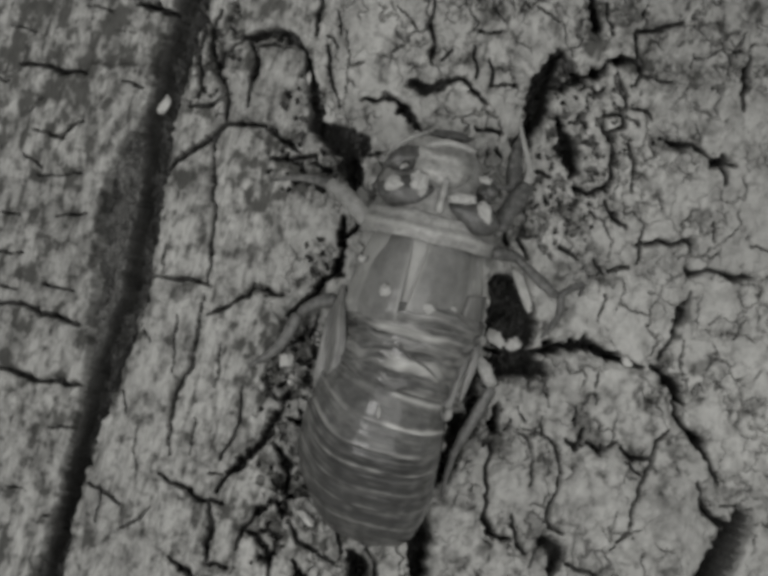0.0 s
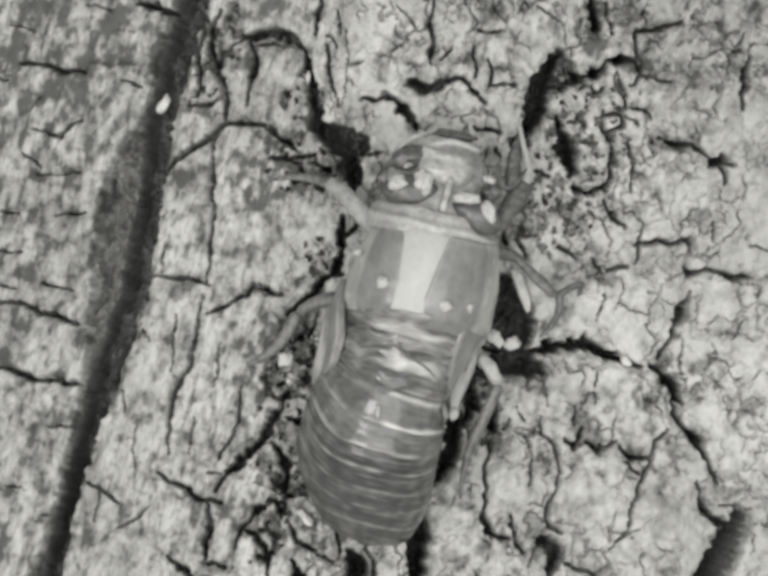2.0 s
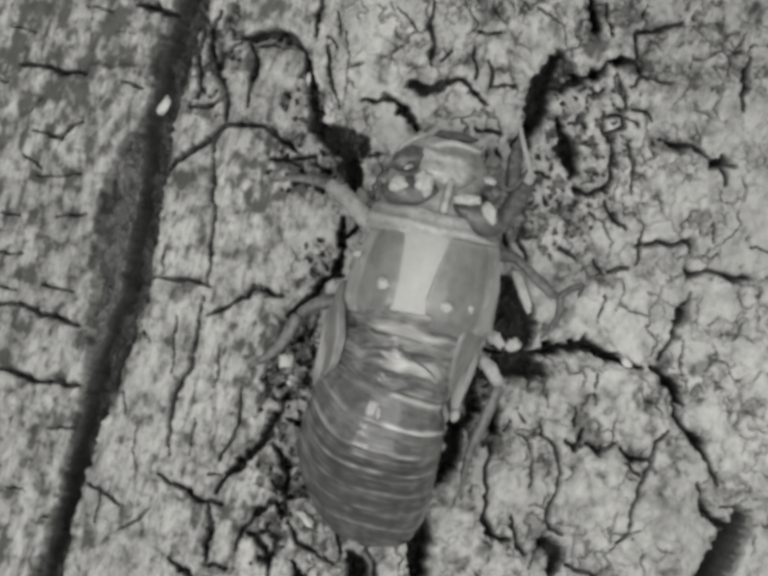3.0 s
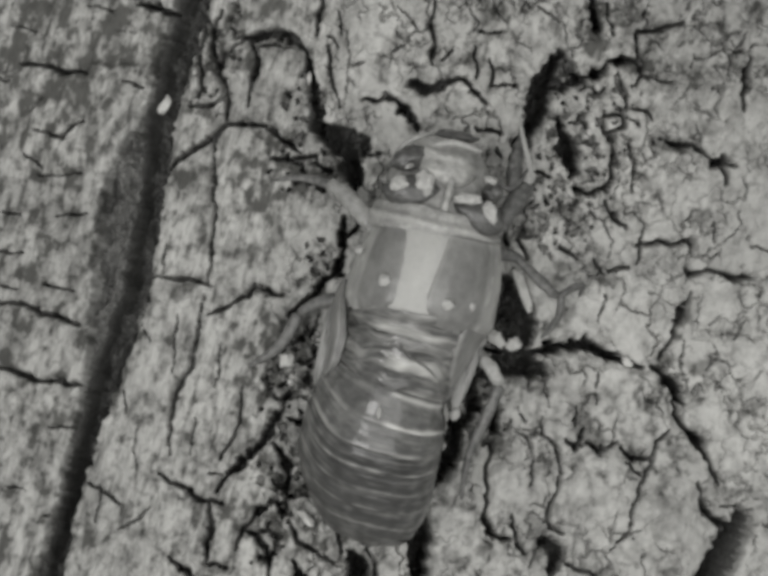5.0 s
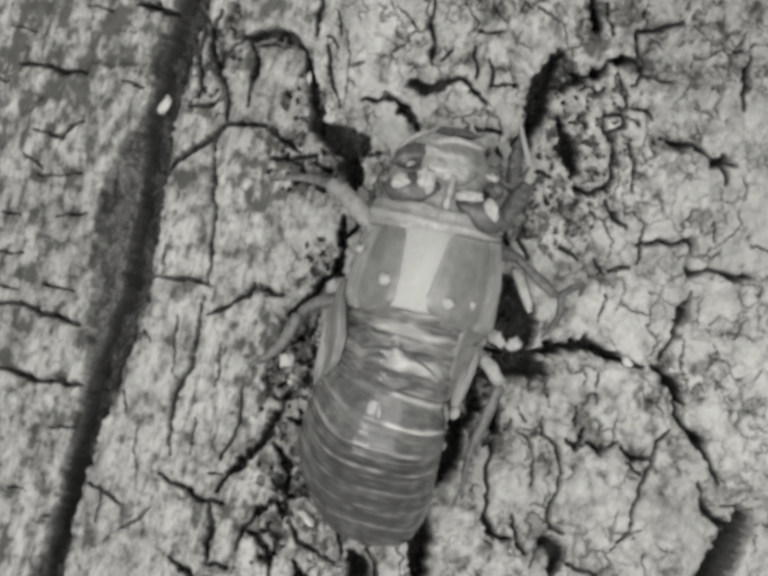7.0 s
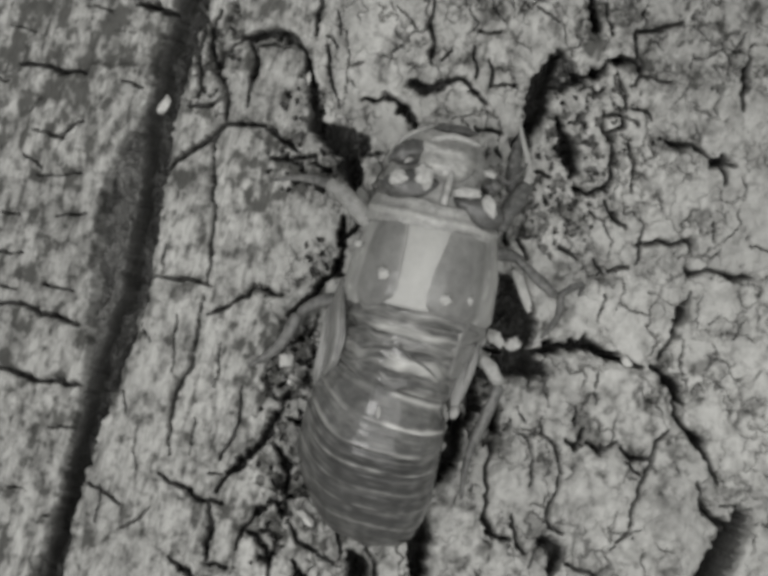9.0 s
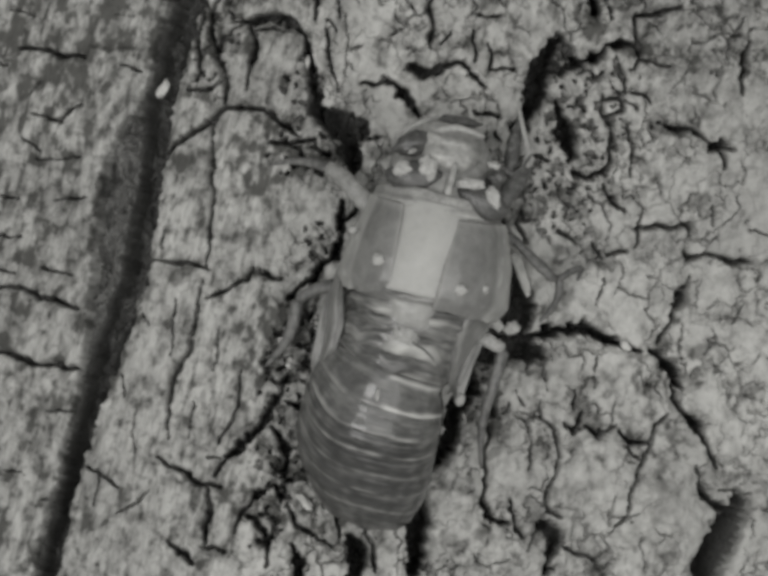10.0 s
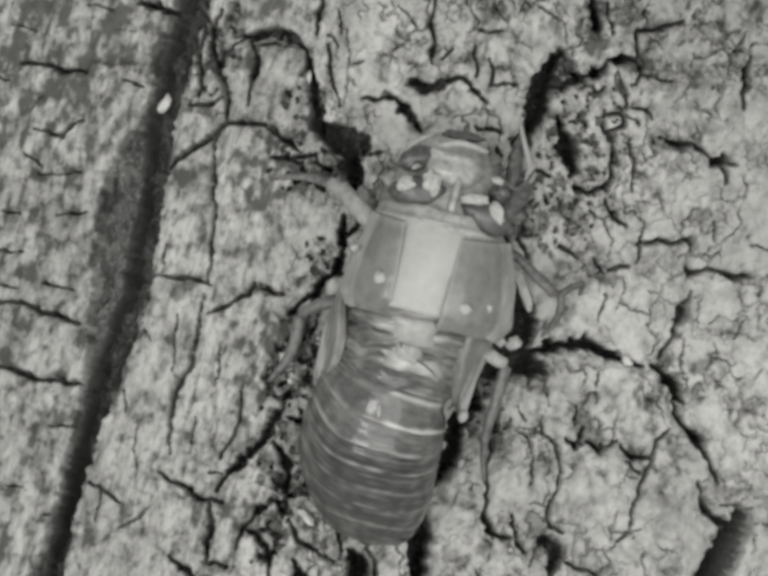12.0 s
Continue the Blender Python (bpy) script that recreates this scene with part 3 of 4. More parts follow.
# ---- the nymph ----
NYMPH = tagged(new("cicada_nymph"), "brown glossy cicada nymph splitting its skin on the bark", "insect")
BASE = at(830, 700, -10)
NYMPH.location = BASE
TILT = radians(13)
SPINE_V = (270, 350, 500, 640, 800, 940, 1020, 1060, 1110)
SPINE_U = (921, 907, 880, 841, 785, 754, 746, 744, 746)
WIDE_V = (278, 300, 330, 390, 430, 490, 560, 650, 720, 800, 870, 940, 1020, 1060, 1090, 1104, 1113)
WIDE = (12, 72, 100, 118, 122, 138, 153, 162, 144, 129, 145, 150, 143, 127, 100, 70, 14)
HIGH_V = (278, 300, 330, 390, 430, 490, 560, 650, 720, 800, 870, 940, 1020, 1060, 1090, 1113)
HIGH = (110, 150, 185, 215, 232, 262, 282, 276, 252, 246, 250, 238, 204, 174, 138, 80)

# the back line, rounded between those heights
LINE_V = np.arange(240, 1160)
LINE_H = np.interp(LINE_V, HIGH_V, HIGH)
ROUNDED = np.convolve(np.pad(LINE_H, 60, mode="edge"), np.hanning(121) / np.hanning(121).sum(), mode="valid")
SHARE = step(380, 450, LINE_V) * step(1090, 1020, LINE_V)
LINE_H = LINE_H + (ROUNDED - LINE_H) * SHARE


def bow_at(v0):
    return float(np.interp(v0, (690, 760, 820, 900, 1000, 1050, 1085, 1105), (2, 8, 26, 56, 64, 48, 24, 4)))


def body(v0, phi, grow=0.0, bow=0.0, wide=1.0, low=70.0):
    """A place on the body: v0 along the spine, phi round it (0 right flank, 90 back, 180 left flank)."""
    c, w = np.interp(v0, SPINE_V, SPINE_U), np.interp(v0, WIDE_V, WIDE) * wide + grow
    top = np.interp(v0, LINE_V, LINE_H) + grow
    t = w * math.cos(phi)
    if bow > 1 and t < 0:
        # the left flank is drawn in to fit its outline in the camera's view
        fall = bow * 1.4 * min(1, (t / w) ** 2) - t * math.sin(TILT)
        t *= float(np.interp(v0 - fall, (720, 800, 850, 900, 950), (0.84, 0.82, 0.89, 0.98, 1.02)))
    mid = min(low, top * 0.45)
    sn = math.sin(phi)
    h = mid + (top - mid) * abs(sn) ** 0.9 if sn >= 0 else mid + (mid + 0) * sn * 0.9
    cs = math.cos(phi)
    vv = v0 - bow * (0.75 * (cs - 0.12) ** 4 + 0.25 * (cs - 0.12) ** 2)
    if bow > 1:
        vv += 0.13 * t * math.exp(-((v0 - 815) / 85) ** 2)
    h += 2 * noise.noise(Vector((t / 40, v0 / 40, 3.0))) + 0.7 * noise.noise(Vector((t / 14, v0 / 18, 8.0)))
    return (c + t * math.cos(TILT), vv + t * math.sin(TILT), h)


def back_height(u, v):
    """Height of the back over the plan."""
    v0 = v
    for _ in range(3):
        t = (u - float(np.interp(v0, SPINE_V, SPINE_U))) / math.cos(TILT)
        v0 = v - t * math.sin(TILT)
    w, top = float(np.interp(v0, WIDE_V, WIDE)), float(np.interp(v0, LINE_V, LINE_H))
    x = min(abs(t) / w, 1.0)
    return 70 + (top - 70) * max(0.0, 1 - x * x) ** 0.45


def part(name, bm, mat, parent=NYMPH, label="", pivot=None):
    """Links a bmesh, whose places are in metres, as one part; it turns about pivot."""
    o = at(*pivot) if pivot else BASE
    ref = parent
    home = BASE.copy() if ref is NYMPH else Vector(ref["pivot"])
    for vert in bm.verts:
        vert.co -= o
    bmesh.ops.recalc_face_normals(bm, faces=bm.faces)
    me = bpy.data.meshes.new(name)
    bm.to_mesh(me)
    bm.free()
    me.polygons.foreach_set("use_smooth", np.ones(len(me.polygons), dtype=bool))
    me.materials.append(mat)
    ob = new(name, me)
    ob.parent = ref
    ob.location = o - home
    ob["pivot"] = tuple(o)
    if label:
        ob["label"] = label
    return ob


def grid_mesh(fn, na, nb, thick=0.0, wrap=False, tint=None):
    """A sheet from fn(a, b) in 0..1; a shell of some thickness when thick is given."""
    bm = bmesh.new()
    layer = bm.verts.layers.float.new("pale")
    vs = [[bm.verts.new(at(*fn(i / (na - 1), j / (nb if wrap else nb - 1)))) for j in range(nb)] for i in range(na)]
    if tint:
        for i in range(na):
            for j in range(nb):
                vs[i][j][layer] = min(1, max(0, tint(i / (na - 1), j / (nb - 1))))
    for i in range(na - 1):
        for j in range(nb if wrap else nb - 1):
            bm.faces.new((vs[i][j], vs[i][(j + 1) % nb], vs[i + 1][(j + 1) % nb], vs[i + 1][j]))
    if wrap:
        for ring in (vs[0], vs[-1]):
            bm.faces.new(ring)
    if thick:
        bmesh.ops.recalc_face_normals(bm, faces=bm.faces)
        bmesh.ops.solidify(bm, geom=bm.faces[:], thickness=thick * K)
    return bm


def tube(points, sides=10, flat=0.8, wobble=0.35):
    """A limb through (u, v, h, radius)."""
    pts = [Vector(p[:3]) for p in points]
    rad = [p[3] for p in points]
    n = (len(pts) - 1) * 5 + 1
    seq = []
    for k in range(n):
        x = k / 5
        i = min(int(x), len(pts) - 2)
        f = x - i
        p0, p1, p2, p3 = pts[max(i - 1, 0)], pts[i], pts[i + 1], pts[min(i + 2, len(pts) - 1)]
        c = 0.5 * (2 * p1 + (p2 - p0) * f + (2 * p0 - 5 * p1 + 4 * p2 - p3) * f * f + (3 * p1 - p0 - 3 * p2 + p3) * f ** 3)
        seq.append((c, rad[i] + (rad[i + 1] - rad[i]) * f))
    bm = bmesh.new()
    rings = []
    for k, (c, r) in enumerate(seq):
        d = (seq[min(k + 1, n - 1)][0] - seq[max(k - 1, 0)][0]).normalized()
        side = d.cross(Vector((0, 0, 1)))
        side = side.normalized() if side.length > 0.05 else Vector((1, 0, 0))
        up = side.cross(d).normalized()
        end = 0.55 if k in (0, n - 1) else 1.0
        rings.append([bm.verts.new(at(*(c + end * r * (1 + wobble * noise.noise(c / 14 + Vector((2 * math.cos(a), 2 * math.sin(a), 0)))) * (math.cos(a) * side + flat * math.sin(a) * up))))
                      for a in (2 * math.pi * s / sides for s in range(sides))])
    for a, b in zip(rings, rings[1:]):
        for s in range(sides):
            bm.faces.new((a[s], a[(s + 1) % sides], b[(s + 1) % sides], b[s]))
    bm.faces.new(rings[0])
    bm.faces.new(rings[-1])
    return bm


def ball(u, v, h, ru, rv, rh, turn=0.0, seg=24, wobble=0.12):
    bm = bmesh.new()
    bmesh.ops.create_uvsphere(bm, u_segments=seg, v_segments=seg // 2, radius=1)
    c, s = math.cos(radians(turn)), math.sin(radians(turn))
    for vert in bm.verts:
        k = 1 + wobble * noise.noise(vert.co * 1.7 + Vector((u, v, 0)))
        x, y, z = vert.co.x * ru * k, vert.co.y * rv * k, vert.co.z * rh * k
        vert.co = at(u + x * c - y * s, v + x * s + y * c, h + z)
    return bm


# new soft body that shows through the split
PIVOT_N = (870, 560, 150)
new_thorax = part("new_thorax", grid_mesh(lambda a, b: body(455 + 196 * a, 2 * math.pi * b, -1 - 40 * max(0, (a - 0.93) / 0.07) ** 2, 0, 0.84), 40, 48, wrap=True), PALE, label="pale soft new back showing through the split", pivot=PIVOT_N)

# abdomen: folded soft rings at the waist, then overlapping hard ones, each bulging and lipped at its hind edge
RINGS = (634, 668, 696, 722, 764, 800, 870, 925, 964, 1006, 1040, 1074, 1113)
SOFT = 5


def band(x, lo, hi, soft=0.12):
    return step(lo - soft, lo + soft, x) * (1 - step(hi - soft, hi + soft, x))


def ring_mesh(i, r0, r1):
    na, nb = 26, 120
    last = i > 9

    def swirl(k, phi, seed):
        return noise.noise(Vector((seed, k * math.cos(phi), k * math.sin(phi))))

    def fn(a, b):
        phi = 2 * math.pi * b
        v0 = r0 - 12 + (r1 - r0 + 14) * a
        if i < SOFT:
            fold = math.sin(math.pi * min(1, 0.12 + 0.9 * a)) ** 0.8
            flare = -14 + 14 * fold + 5 * swirl(1.7, phi, i * 7 + 2 * a) + 3 * swirl(4, phi, i * 3 + 4 * a) + 1.5 * swirl(8, phi, i * 3 + 7 * a)
            v0 += 14 * swirl(1.6, phi, i * 5.3) + 6 * swirl(4, phi, i * 5.3)
        else:
            crest = 1 - ((a - 0.55) / 0.55) ** 2
            lip = math.exp(-((a - 0.88) / 0.06) ** 2) - 3.5 * step(0.93, 1.0, a)
            crease = math.exp(-((a - 0.34 - 0.04 * swirl(2, phi, i * 3.1)) / 0.05) ** 2)
            flare = -3.5 + 4 * crest + 1.8 * lip - 0.8 * crease + 1.6 * swirl(2, phi, i * 7 + 2 * a) + 0.4 * swirl(6, phi, i * 7 + 5 * a)
        if i == SOFT:
            flare += 7 * math.exp(-((a - 0.10) / 0.08) ** 2) * band(math.cos(phi), 0.15, 0.95, 0.1)
        if last:
            flare *= 1 - a
        return body(v0, phi, flare, bow_at(v0), float(np.interp(v0, (660, 720, 790, 850), (0.97, 0.98, 0.99, 1.0))))
    bm = grid_mesh(fn, na, nb, wrap=True)
    layer = bm.verts.layers.float["pale"]
    bm.verts.ensure_lookup_table()
    for k in range(na):
        a = k / (na - 1)
        for m in range(nb):
            phi = 2 * math.pi * m / nb
            c = math.cos(phi)
            blot = swirl(6, phi, i * 2.7 + 2.5 * a)
            if i < SOFT:
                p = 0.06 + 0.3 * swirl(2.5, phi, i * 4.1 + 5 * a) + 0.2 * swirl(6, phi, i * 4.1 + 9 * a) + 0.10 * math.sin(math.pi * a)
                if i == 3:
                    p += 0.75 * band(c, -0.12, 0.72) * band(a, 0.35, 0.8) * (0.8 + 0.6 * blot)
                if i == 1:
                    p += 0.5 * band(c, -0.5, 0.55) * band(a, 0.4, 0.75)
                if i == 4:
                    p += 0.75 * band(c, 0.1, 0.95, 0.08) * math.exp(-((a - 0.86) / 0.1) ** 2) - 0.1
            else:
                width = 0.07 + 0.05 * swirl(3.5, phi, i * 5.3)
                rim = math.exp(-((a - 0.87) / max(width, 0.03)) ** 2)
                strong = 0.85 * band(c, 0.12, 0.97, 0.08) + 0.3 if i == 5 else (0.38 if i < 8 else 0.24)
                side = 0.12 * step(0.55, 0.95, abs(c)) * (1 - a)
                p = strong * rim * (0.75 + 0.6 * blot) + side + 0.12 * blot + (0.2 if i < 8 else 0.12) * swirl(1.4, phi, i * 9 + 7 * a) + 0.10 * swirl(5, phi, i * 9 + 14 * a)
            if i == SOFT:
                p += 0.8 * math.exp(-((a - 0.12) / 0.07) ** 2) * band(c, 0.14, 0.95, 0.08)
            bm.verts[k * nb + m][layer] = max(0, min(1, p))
    return bm


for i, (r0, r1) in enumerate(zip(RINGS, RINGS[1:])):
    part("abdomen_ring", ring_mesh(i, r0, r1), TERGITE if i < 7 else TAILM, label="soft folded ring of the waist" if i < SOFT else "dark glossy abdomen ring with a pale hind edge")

# head
def head_shape(a, b):
    v0 = 279 + 172 * a
    return body(v0, 2 * math.pi * b, 3 * math.sin(14 * a) - 6)


PIVOT_HEAD = (895, 470, 120)
head = part("head", grid_mesh(head_shape, 30, 48, wrap=True), FACE, pivot=PIVOT_HEAD)
def face(a, b):
    x = 2 * b - 1
    w = x * (62 + 12 * math.sin(math.pi * a))
    ridge = 5 * math.sin(26 * a + 1.5 * x * x) * (1 - x * x) * (1 - step(0.3, 0.6, a))
    dome = math.sin(math.pi * (0.08 + 0.6 * a)) ** 0.6
    h = 104 + 126 * dome * (1 - 0.5 * x ** 2 - 0.35 * x ** 4) + ridge - 50 * max(0, (a - 0.6) / 0.4) ** 2
    h += 9 * noise.noise(Vector((4 * a, 2.5 * x, 1))) + 3 * noise.noise(Vector((11 * a, 6 * x, 4)))
    return (920 - 14 * a + w * math.cos(TILT), 284 + 114 * a + w * math.sin(TILT) - 6 * x * x, h)


part("clypeus", grid_mesh(face, 40, 30, tint=lambda a, b: 0.25 * step(0.25, 0.6, a) + 0.7 * noise.noise(Vector((7 * a, 3 * b, 2))) + 0.4 * noise.noise(Vector((15 * a, 8 * b, 5)))), FACE, head, "bulging pale face plate with faint ridges", pivot=(905, 330, 180))
for (eu, ev, tl) in ((845, 392, 4), (976, 441, 26)):
    e = part("eye", ball(eu, ev, 194, 60, 35, 28, tl, 32, 0.15), EYE, head, "dark shiny eye", pivot=(eu, ev, 190))
# pale bumps over the eyes stand in for lamp highlights; the others are specks
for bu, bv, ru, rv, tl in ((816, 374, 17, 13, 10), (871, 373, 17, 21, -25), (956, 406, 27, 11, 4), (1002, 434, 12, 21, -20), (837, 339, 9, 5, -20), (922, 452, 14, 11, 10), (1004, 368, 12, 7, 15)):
    part("pale_bump", ball(bu, bv, 219 if bv > 345 else 196, ru * 1.1, rv * 1.1, 8, tl, 28, 0.5), MEMBRANE, head, "pale head bump, on the eyes standing in for lamp highlights", pivot=(bu, bv, 205))
for bu, bv, ru, rv, tl in ((838, 325, 42, 24, -12), (1008, 394, 20, 22, 30)):
    part("dark_lobe", ball(bu, bv, 168, ru, rv, 26, tl, 24, 0.35), EYE, head, "dark glossy lobe of the brow", pivot=(bu, bv, 160))
part("face_line", tube(((926, 362, 222, 4), (917, 395, 223, 8), (908, 435, 226, 9)), 10), FACE, head, pivot=(912, 400, 240))
part("face_ridge", tube(((872, 302, 172, 4), (925, 291, 185, 8), (985, 310, 170, 5)), 10), MEMBRANE, head, pivot=(930, 293, 180))
part("labrum", ball(930, 279, 128, 46, 13, 26, 8, 24, 0.3), EYE, head, "dark lip under the face plate", pivot=(930, 282, 120))
part("antenna", tube(((800, 335, 165, 8), (812, 310, 170, 6), (840, 286, 165, 5), (890, 268, 150, 3.5)), 8), FACE, head, "thin curved antenna", pivot=(800, 335, 150))
part("antenna", tube(((1016, 372, 150, 7), (1040, 385, 150, 5), (1062, 372, 140, 4), (1080, 345, 120, 2.5)), 8), LEGM, head, "thin curved antenna", pivot=(1016, 372, 150))

# collar behind the head
def collar_shape(a, b):
    phi = radians(-25) + radians(230) * b
    ridge = 5 * math.sin(math.pi * a) ** 0.5 + 2.4 * math.sin(15 * a + 3 * noise.noise(Vector((3 * b, 0, 7)))) * math.sin(math.pi * a)
    return body(430 + 58 * a + 5 * noise.noise(Vector((6 * b, 2, 7))), phi, 1 + ridge + 4 * noise.noise(Vector((3 * a, 9 * b, 7))) - 5 * step(0.75, 1, a), -4)


collar = part("pronotum", grid_mesh(collar_shape, 24, 70, 7, tint=lambda a, b: 0.3 * math.exp(-((a - 0.62) / 0.14) ** 2) + 0.35 * noise.noise(Vector((3 * a, 8 * b, 3)))), FACE, label="ridged pale brown collar plate", pivot=(890, 465, 180))

# the two halves of the back skin, parted along the middle
def shell(side):
    def fn(a, b):
        v0 = 474 + (192 - (9 if side > 0 else 5) * math.exp(-(b * 4) ** 2)) * a
        w = np.interp(v0, WIDE_V, WIDE) + 8
        edge = np.interp(v0, (474, 652), (-62, -37)) if side < 0 else np.interp(v0, (474, 652), (37, 18))
        phi0 = math.acos(edge / w)
        phi = phi0 + (radians(203) - phi0) * b if side < 0 else phi0 + (radians(-23) - phi0) * b
        lip = -9 * math.exp(-(b * 13) ** 2)
        dent = -5 * math.exp(-((b - 0.45) / 0.14) ** 2) * math.sin(math.pi * a)
        v0 += a * a * (9 * noise.noise(Vector((4 * math.cos(phi), 2.0, side))) + 3 * noise.noise(Vector((11 * math.cos(phi), 6.0, side))))
        crease = 2.5 * noise.noise(Vector((3 * a, 9 * b, side * 4))) * step(0.3, 0.6, b) + 0.6 * noise.noise(Vector((2.5 * a, 12 * b, side * 9)))
        return body(v0, phi, 8 + lip + dent + crease + 3 * math.sin(math.pi * a) - 13 * step(0.84, 1.0, a), 5)
    def side_tone(a, b):
        edge = (0.36 if side < 0 else 0.40) + 0.05 * math.sin(3 * a)
        flank = step(edge, edge + 0.05, b)
        mottle = noise.noise(Vector((3 * a, 7 * b, side * 3)))
        spots = step(0.25, 0.5, noise.noise(Vector((9 * a, 20 * b, side * 7)))) * flank * step(0.85, 0.6, b)
        return 0.42 * flank + 0.35 * mottle * flank + 0.10 * mottle + 0.4 * spots + 0.25 * step(0.10, 0.0, a) + 0.2 * step(0.9, 1, a) * flank + 0.3 * step(0.05, 0.0, b)
    return grid_mesh(fn, 44, 48, 4, tint=side_tone)


PIVOT_L, PIVOT_R = (730, 560, 150), (1000, 600, 150)
shell_left = part("back_shell", shell(-1), CUTICLE, label="split half of the glossy brown back skin", pivot=PIVOT_L)
shell_right = part("back_shell", shell(1), CUTICLE, label="split half of the glossy brown back skin", pivot=PIVOT_R)
for owner, (bu, bv, br) in ((shell_left, (786, 576, 11)), (shell_right, (912, 624, 12)), (shell_left, (735, 515, 8)), (shell_right, (962, 628, 9))):
    hh = back_height(bu, bv) + 10
    part("wart", ball(bu, bv, hh, br * 1.3, br * 1.05, 5, 20, 16, 0.6), MEMBRANE, owner, "small pale bump", pivot=(bu, bv, hh))

# wing pads along the flanks
def wing_pad(side):
    # a thin strip, broad where it leaves the back skin and drawn out to a blunt point
    if side > 0:
        along, inner, outer = (606, 650, 690, 735, 780, 815, 848), (962, 944, 922, 906, 907, 911, 922), (1012, 1006, 995, 978, 958, 946, 934)
    else:
        along, inner, outer = (572, 610, 640, 690, 740, 775, 795), (712, 706, 706, 706, 692, 674, 656), (700, 682, 668, 656, 647, 643, 646)

    def fn(a, b):
        v = along[0] + (along[-1] - along[0]) * a
        ui, uo = float(np.interp(v, along, inner)), float(np.interp(v, along, outer))
        ui += 3 * noise.noise(Vector((6 * a, 1.0, side)))
        u = ui + (uo - ui) * b
        fold = 1.5 * math.sin(7 * b + 3 * a) * math.sin(math.pi * min(1, a + 0.1)) + 3 * noise.noise(Vector((4 * a, 4 * b, side * 5)))
        rise = 14 * step(0.0, 0.4, a) * (1 - 0.5 * b) - 6 if side > 0 else 40 * step(0.0, 0.4, a) - 44
        return (u, v, max(back_height(u, v), 84) + rise + fold - 34 * step(0.45, 0, b) + (8 if side > 0 else 14) * a)
    tone = lambda a, b: 0.04 + 0.06 * step(0.5, 0.8, b) * (1 - a) + 0.25 * step(0.9, 1, a) + 0.25 * noise.noise(Vector((4 * a, 5 * b, side)))
    return grid_mesh(fn, 44, 20, 5, tint=tone)


pad_right = part("wing_pad", wing_pad(1), PADM, label="thin pointed wing pad pressed to the flank", pivot=PIVOT_R)
pad_left = part("wing_pad", wing_pad(-1), PADM, label="thin pointed wing pad pressed to the flank", pivot=PIVOT_L)
part("pad_tip", ball(931, 846, 92, 11, 15, 9, 20, 14), MEMBRANE, pad_right, "pale wing pad tip", pivot=(931, 846, 92))
part("wing_pad", tube(((978, 700, 90, 10), (962, 760, 92, 9), (941, 822, 84, 4)), 14, 0.5), PADM, label="flat pointed wing pad", pivot=(985, 700, 110))

# the torn seam that runs on over the waist
part("split_seam", tube([(u, v, back_height(u, v) + 3, r) for u, v, r in ((819, 702, 2), (826, 718, 2.5), (850, 735, 2.5), (878, 755, 2), (892, 772, 1.5))], 8), LEGM, label="thin dark seam below the split")
# a mark on the back, and the saddle of new skin that comes out last
part("back_mark", ball(776, 842, 258, 5, 15, 6, 8, 12), MEMBRANE, label="small pale mark on the back")
def lobe(cu, cv, ru, rv, rise):
    """A soft squarish cushion that lies on the back and sinks in along its edge."""
    def fn(r, b):
        c, d = math.cos(2 * math.pi * b), math.sin(2 * math.pi * b)
        r = max(r, 0.02)
        x, y = ru * r * math.copysign(abs(c) ** 0.45, c), rv * r * math.copysign(abs(d) ** 0.45, d)
        u, v = cu + x * (1 - 0.12 * d), cv + y + 0.22 * x
        return (u, v, back_height(u, v) + rise - 22 * r ** 3 + 2 * noise.noise(Vector((u / 22, v / 14, 2))))
    return grid_mesh(fn, 16, 56, wrap=True)


saddle = part("new_saddle", lobe(846, 676, 52, 36, 4), SADDLE, label="pale soft saddle of new skin", pivot=(842, 676, 244))
part("saddle_tip", lobe(832, 722, 34, 28, 2), FACE, saddle, "greyish tip of the saddle", pivot=(834, 716, 236))

# legs
leg = part("front_leg", tube(((772, 470, 95, 18), (738, 432, 85, 20), (700, 392, 70, 17), (672, 374, 55, 12)), 14), FACE, label="thick front leg", pivot=(772, 470, 95))
part("claw", tube(((676, 376, 52, 12), (640, 366, 34, 9), (600, 362, 20, 7), (562, 368, 8, 3)), 12), LEGM, leg, pivot=(676, 376, 52))
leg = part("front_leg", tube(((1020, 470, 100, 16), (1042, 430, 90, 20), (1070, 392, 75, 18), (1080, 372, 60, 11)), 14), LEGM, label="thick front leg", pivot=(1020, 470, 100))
part("thigh", tube(((1046, 396, 70, 13), (1050, 356, 66, 15), (1056, 318, 56, 12), (1064, 288, 44, 8), (1070, 262, 30, 4)), 12, 0.8, 0.7), LEGM, leg, "dark inner face of the front leg", pivot=(1050, 392, 76))
part("claw", tube(((1074, 388, 70, 10), (1084, 345, 66, 7), (1074, 300, 56, 5.5), (1064, 250, 38, 3)), 12), MEMBRANE, leg, "pale curved front claw", pivot=(1080, 378, 58))
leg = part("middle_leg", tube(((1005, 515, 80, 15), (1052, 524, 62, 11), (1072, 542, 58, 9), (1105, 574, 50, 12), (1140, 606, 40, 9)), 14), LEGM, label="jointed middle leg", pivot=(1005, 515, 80))
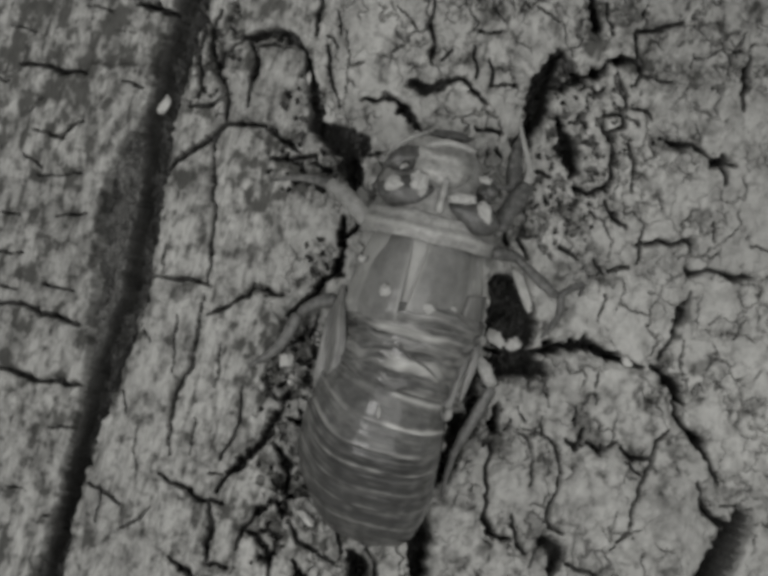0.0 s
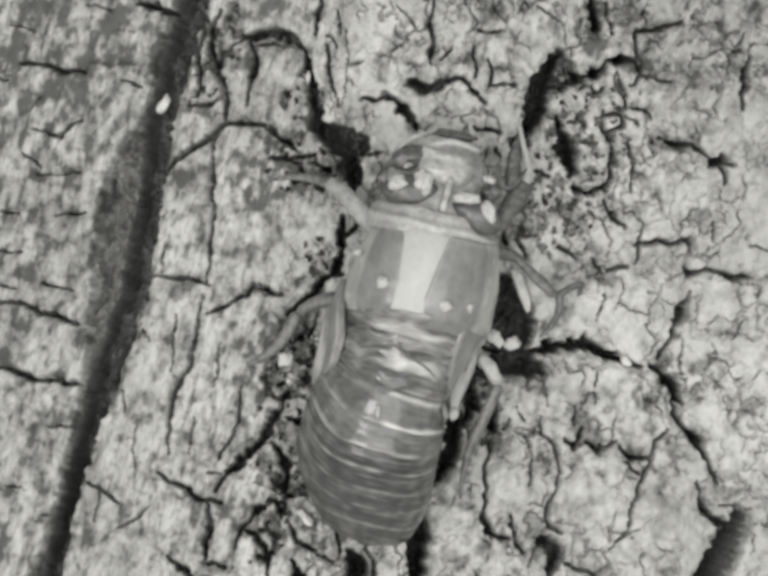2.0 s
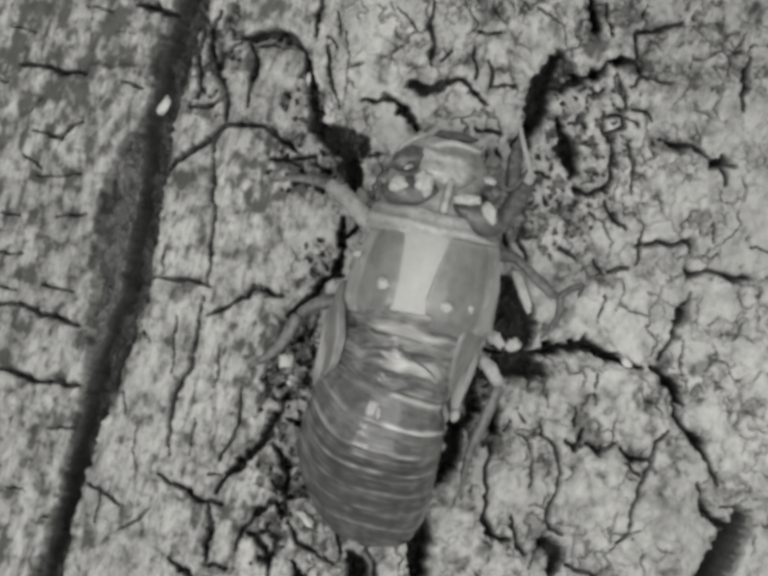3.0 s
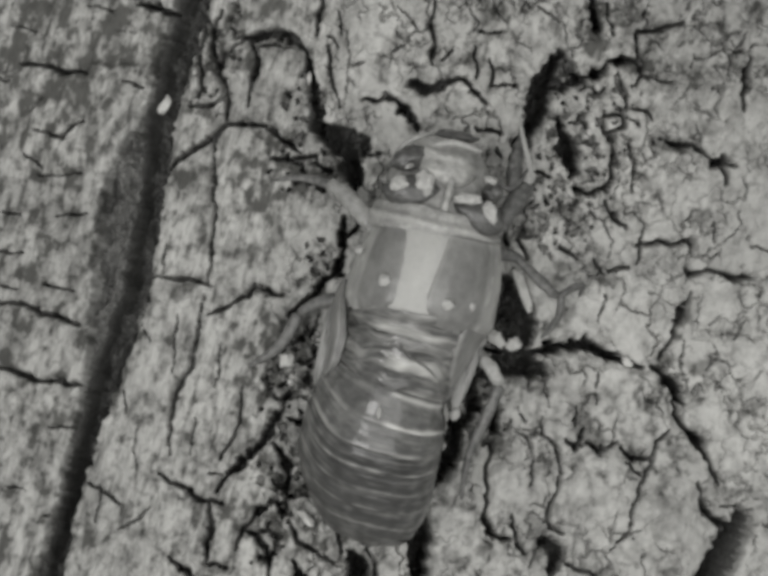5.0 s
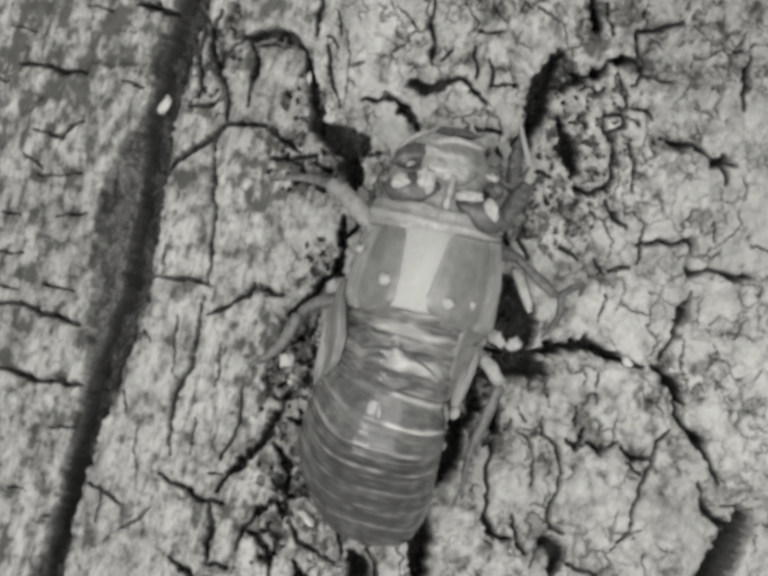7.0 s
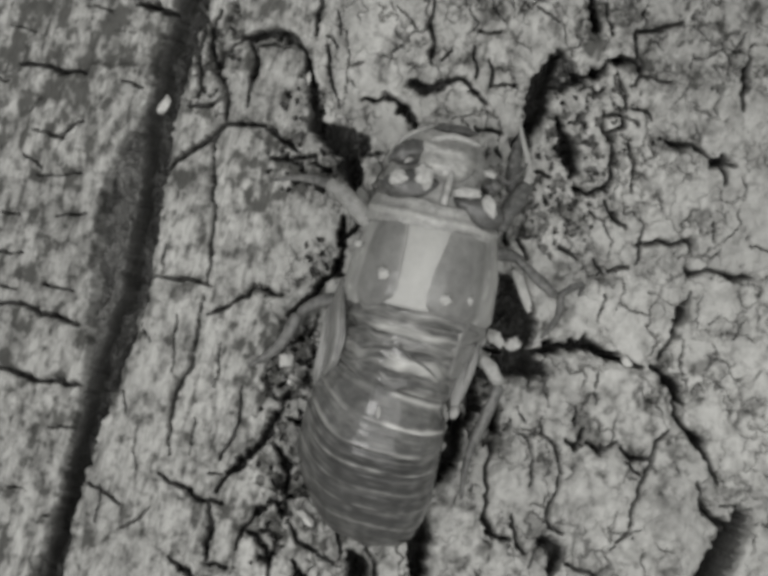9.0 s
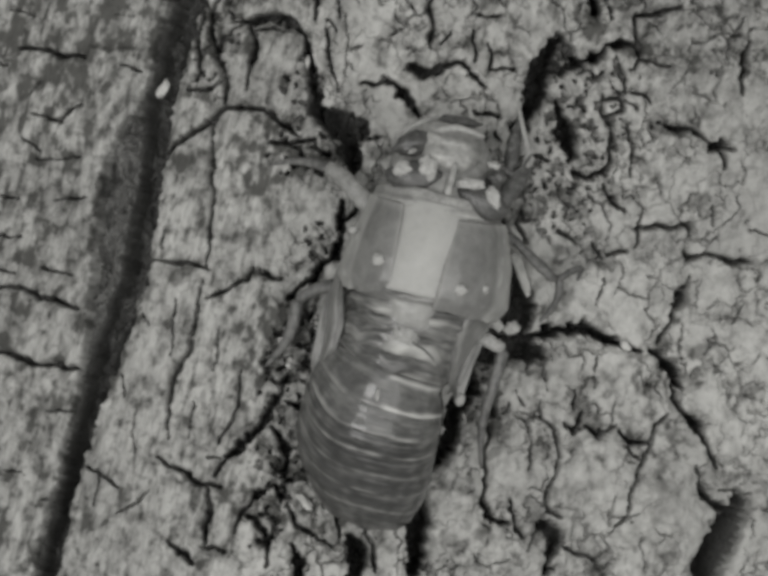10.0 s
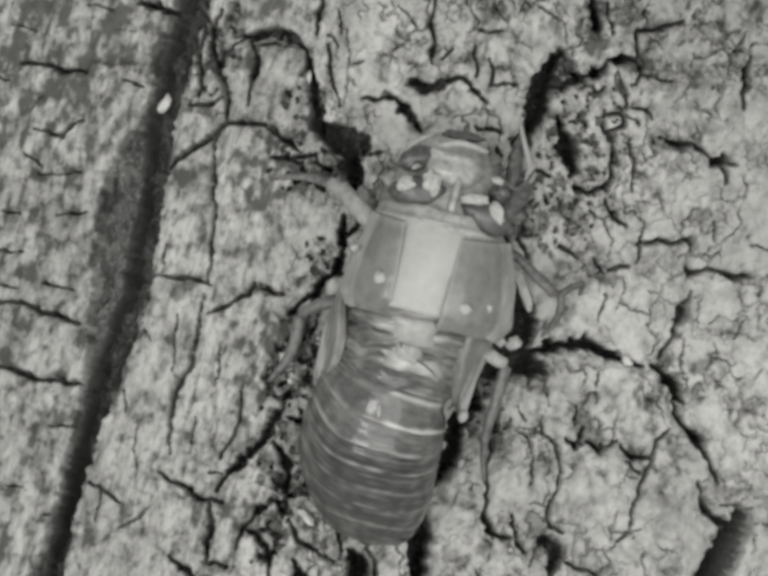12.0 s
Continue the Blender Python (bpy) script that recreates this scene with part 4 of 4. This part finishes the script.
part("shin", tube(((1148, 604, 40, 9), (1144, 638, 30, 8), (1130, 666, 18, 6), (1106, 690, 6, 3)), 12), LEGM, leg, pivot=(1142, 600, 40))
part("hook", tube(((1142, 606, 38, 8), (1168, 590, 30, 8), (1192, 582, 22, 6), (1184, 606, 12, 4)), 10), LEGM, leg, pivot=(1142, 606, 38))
PIVOT_ML = (690, 610, 70)
mid_left = part("middle_leg", tube(((690, 610, 70, 15), (650, 618, 58, 13), (612, 640, 48, 10)), 12), LEGM, label="jointed middle leg", pivot=PIVOT_ML)
PIVOT_SL = (612, 640, 48)
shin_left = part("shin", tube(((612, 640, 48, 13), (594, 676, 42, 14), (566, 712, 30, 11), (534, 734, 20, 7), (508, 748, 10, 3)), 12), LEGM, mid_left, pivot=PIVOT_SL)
PIVOT_HR = (982, 730, 60)
hind_right = part("hind_leg", tube(((982, 730, 60, 14), (1004, 752, 68, 15), (1024, 786, 66, 11)), 12), FACE, label="long thin hind leg", pivot=PIVOT_HR)
PIVOT_HS = (1024, 786, 66)
shin_right = part("shin", tube(((1022, 786, 66, 11), (1002, 836, 58, 13), (972, 896, 46, 10), (952, 960, 34, 7), (944, 1020, 20, 3.5)), 12), LEGM, hind_right, pivot=PIVOT_HS)


def moved(pivot, home, du=0, dv=0, dh=0, turn=0, tip=0):
    """A part's pose in its parent's space; turn: degrees clockwise as seen from the front, tip: about the stem."""
    o = at(pivot[0] + du, pivot[1] + dv, pivot[2] + dh) - home
    return Matrix.Translation(o) @ pose(0, 0, 0, 0, turn, tip)


def motions():
    # the back skin splits: narrow, then at once wider at 1.2 s, and once more at 10 s
    rows = lambda pv, keys, home=BASE: [(k[0], moved(pv, home, *k[1:])) for k in keys]
    walk(shell_left, rows(PIVOT_L, ((0, 5, 12, 0, 4), (1.1, 4, 11, 0, 4), (1.2, 1, 2, 0, 1), (3.2, 0, 0, 0, 0), (6.5, 2, -8, 0, 1), (7.2, 2, -8, 0, 1), (8.8, 1, -18, 0, 0), (9.9, 0, -18, 0, 0), (10.0, -8, -12, 0, 0), (12.0, -8, -8, 0, 0))))
    walk(shell_right, rows(PIVOT_R, ((0, -36, 4, 0, 0), (1.1, -34, 3, 0, 0), (1.2, -3, 0, 0, 0), (3.2, 0, 0, 0, 0), (6.5, 2, -6, 0, 0), (7.2, 2, -6, 0, 0), (8.8, -3, -16, 0, -2), (9.9, -2, -14, 0, -2), (10.0, 28, -8, 0, -6), (12.0, 33, -2, 0, -6))))
    walk(new_thorax, rows(PIVOT_N, ((0, -3, 0, -15), (1.1, -3, 0, -15), (1.2, 0, 0, 2), (3.2, 0, 0, 4), (9.9, 2, -10, 4), (10.0, 8, -6, 10), (12.0, 10, -2, 10))))
    walk(pad_right, rows(PIVOT_R, ((0, -16, 0), (1.1, -15, 0), (1.2, -2, 0), (3.2, 0, 0), (8.8, -2, -4), (9.9, 0, -2), (10.0, 13, 4, -20), (12.0, 16, 6, -20))))
    walk(pad_left, rows(PIVOT_L, ((0, 0, 10), (1.1, 0, 8), (1.2, 0, 0), (9.9, 0, -4), (10.0, -2, 4), (12.0, 0, 4))))
    walk(head, rows(PIVOT_HEAD, ((0, -10, 0), (1.1, -10, 0), (1.2, -1, 0), (3.2, 0, 0), (4.8, 0, 0), (6.5, 3, -5), (7.2, 3, -5), (8.8, 0, -12), (9.9, 2, -9), (10.0, 10, 4), (12.0, 14, 3))))
    walk(collar, rows((890, 465, 180), ((0, -10, 6), (1.1, -10, 6), (1.2, -1, 0), (3.2, 0, 0), (6.5, 2, -8), (7.2, 2, -8), (8.8, 0, -16), (9.9, 1, -14), (10.0, 9, -2), (12.0, 12, 0))))
    walk(saddle, rows((842, 676, 244), ((0, 0, 0, -60), (7.2, 0, 0, -60), (8.8, -10, -30, -16), (9.9, -8, -26, -14), (10.0, 0, 0, 4), (12.0, 2, 4, 4))))
    walk(mid_left, rows(PIVOT_ML, ((0, 0, 0), (9.9, 0, 0), (10.0, 0, 6, 0, 0), (12.0, 2, 6, 0, 0))))
    walk(shin_left, rows(PIVOT_SL, ((0, 0, 0), (9.9, 0, 0), (10.0, 0, 0, 0, -18), (12.0, 0, 0, 0, -18)), at(*PIVOT_ML)))
    walk(hind_right, rows(PIVOT_HR, ((0, -10, 0, 0, 6), (1.1, -8, 0, 0, 6), (1.2, 0, 0), (9.9, 0, 0), (10.0, -12, -10, 0, -30), (12.0, -10, -10, 0, -30))))
    walk(shin_right, rows(PIVOT_HS, ((0, 0, 0), (9.9, 0, 0), (10.0, 0, 0, 0, 22), (12.0, 0, 0, 0, 22)), at(*PIVOT_HR)))


motions()
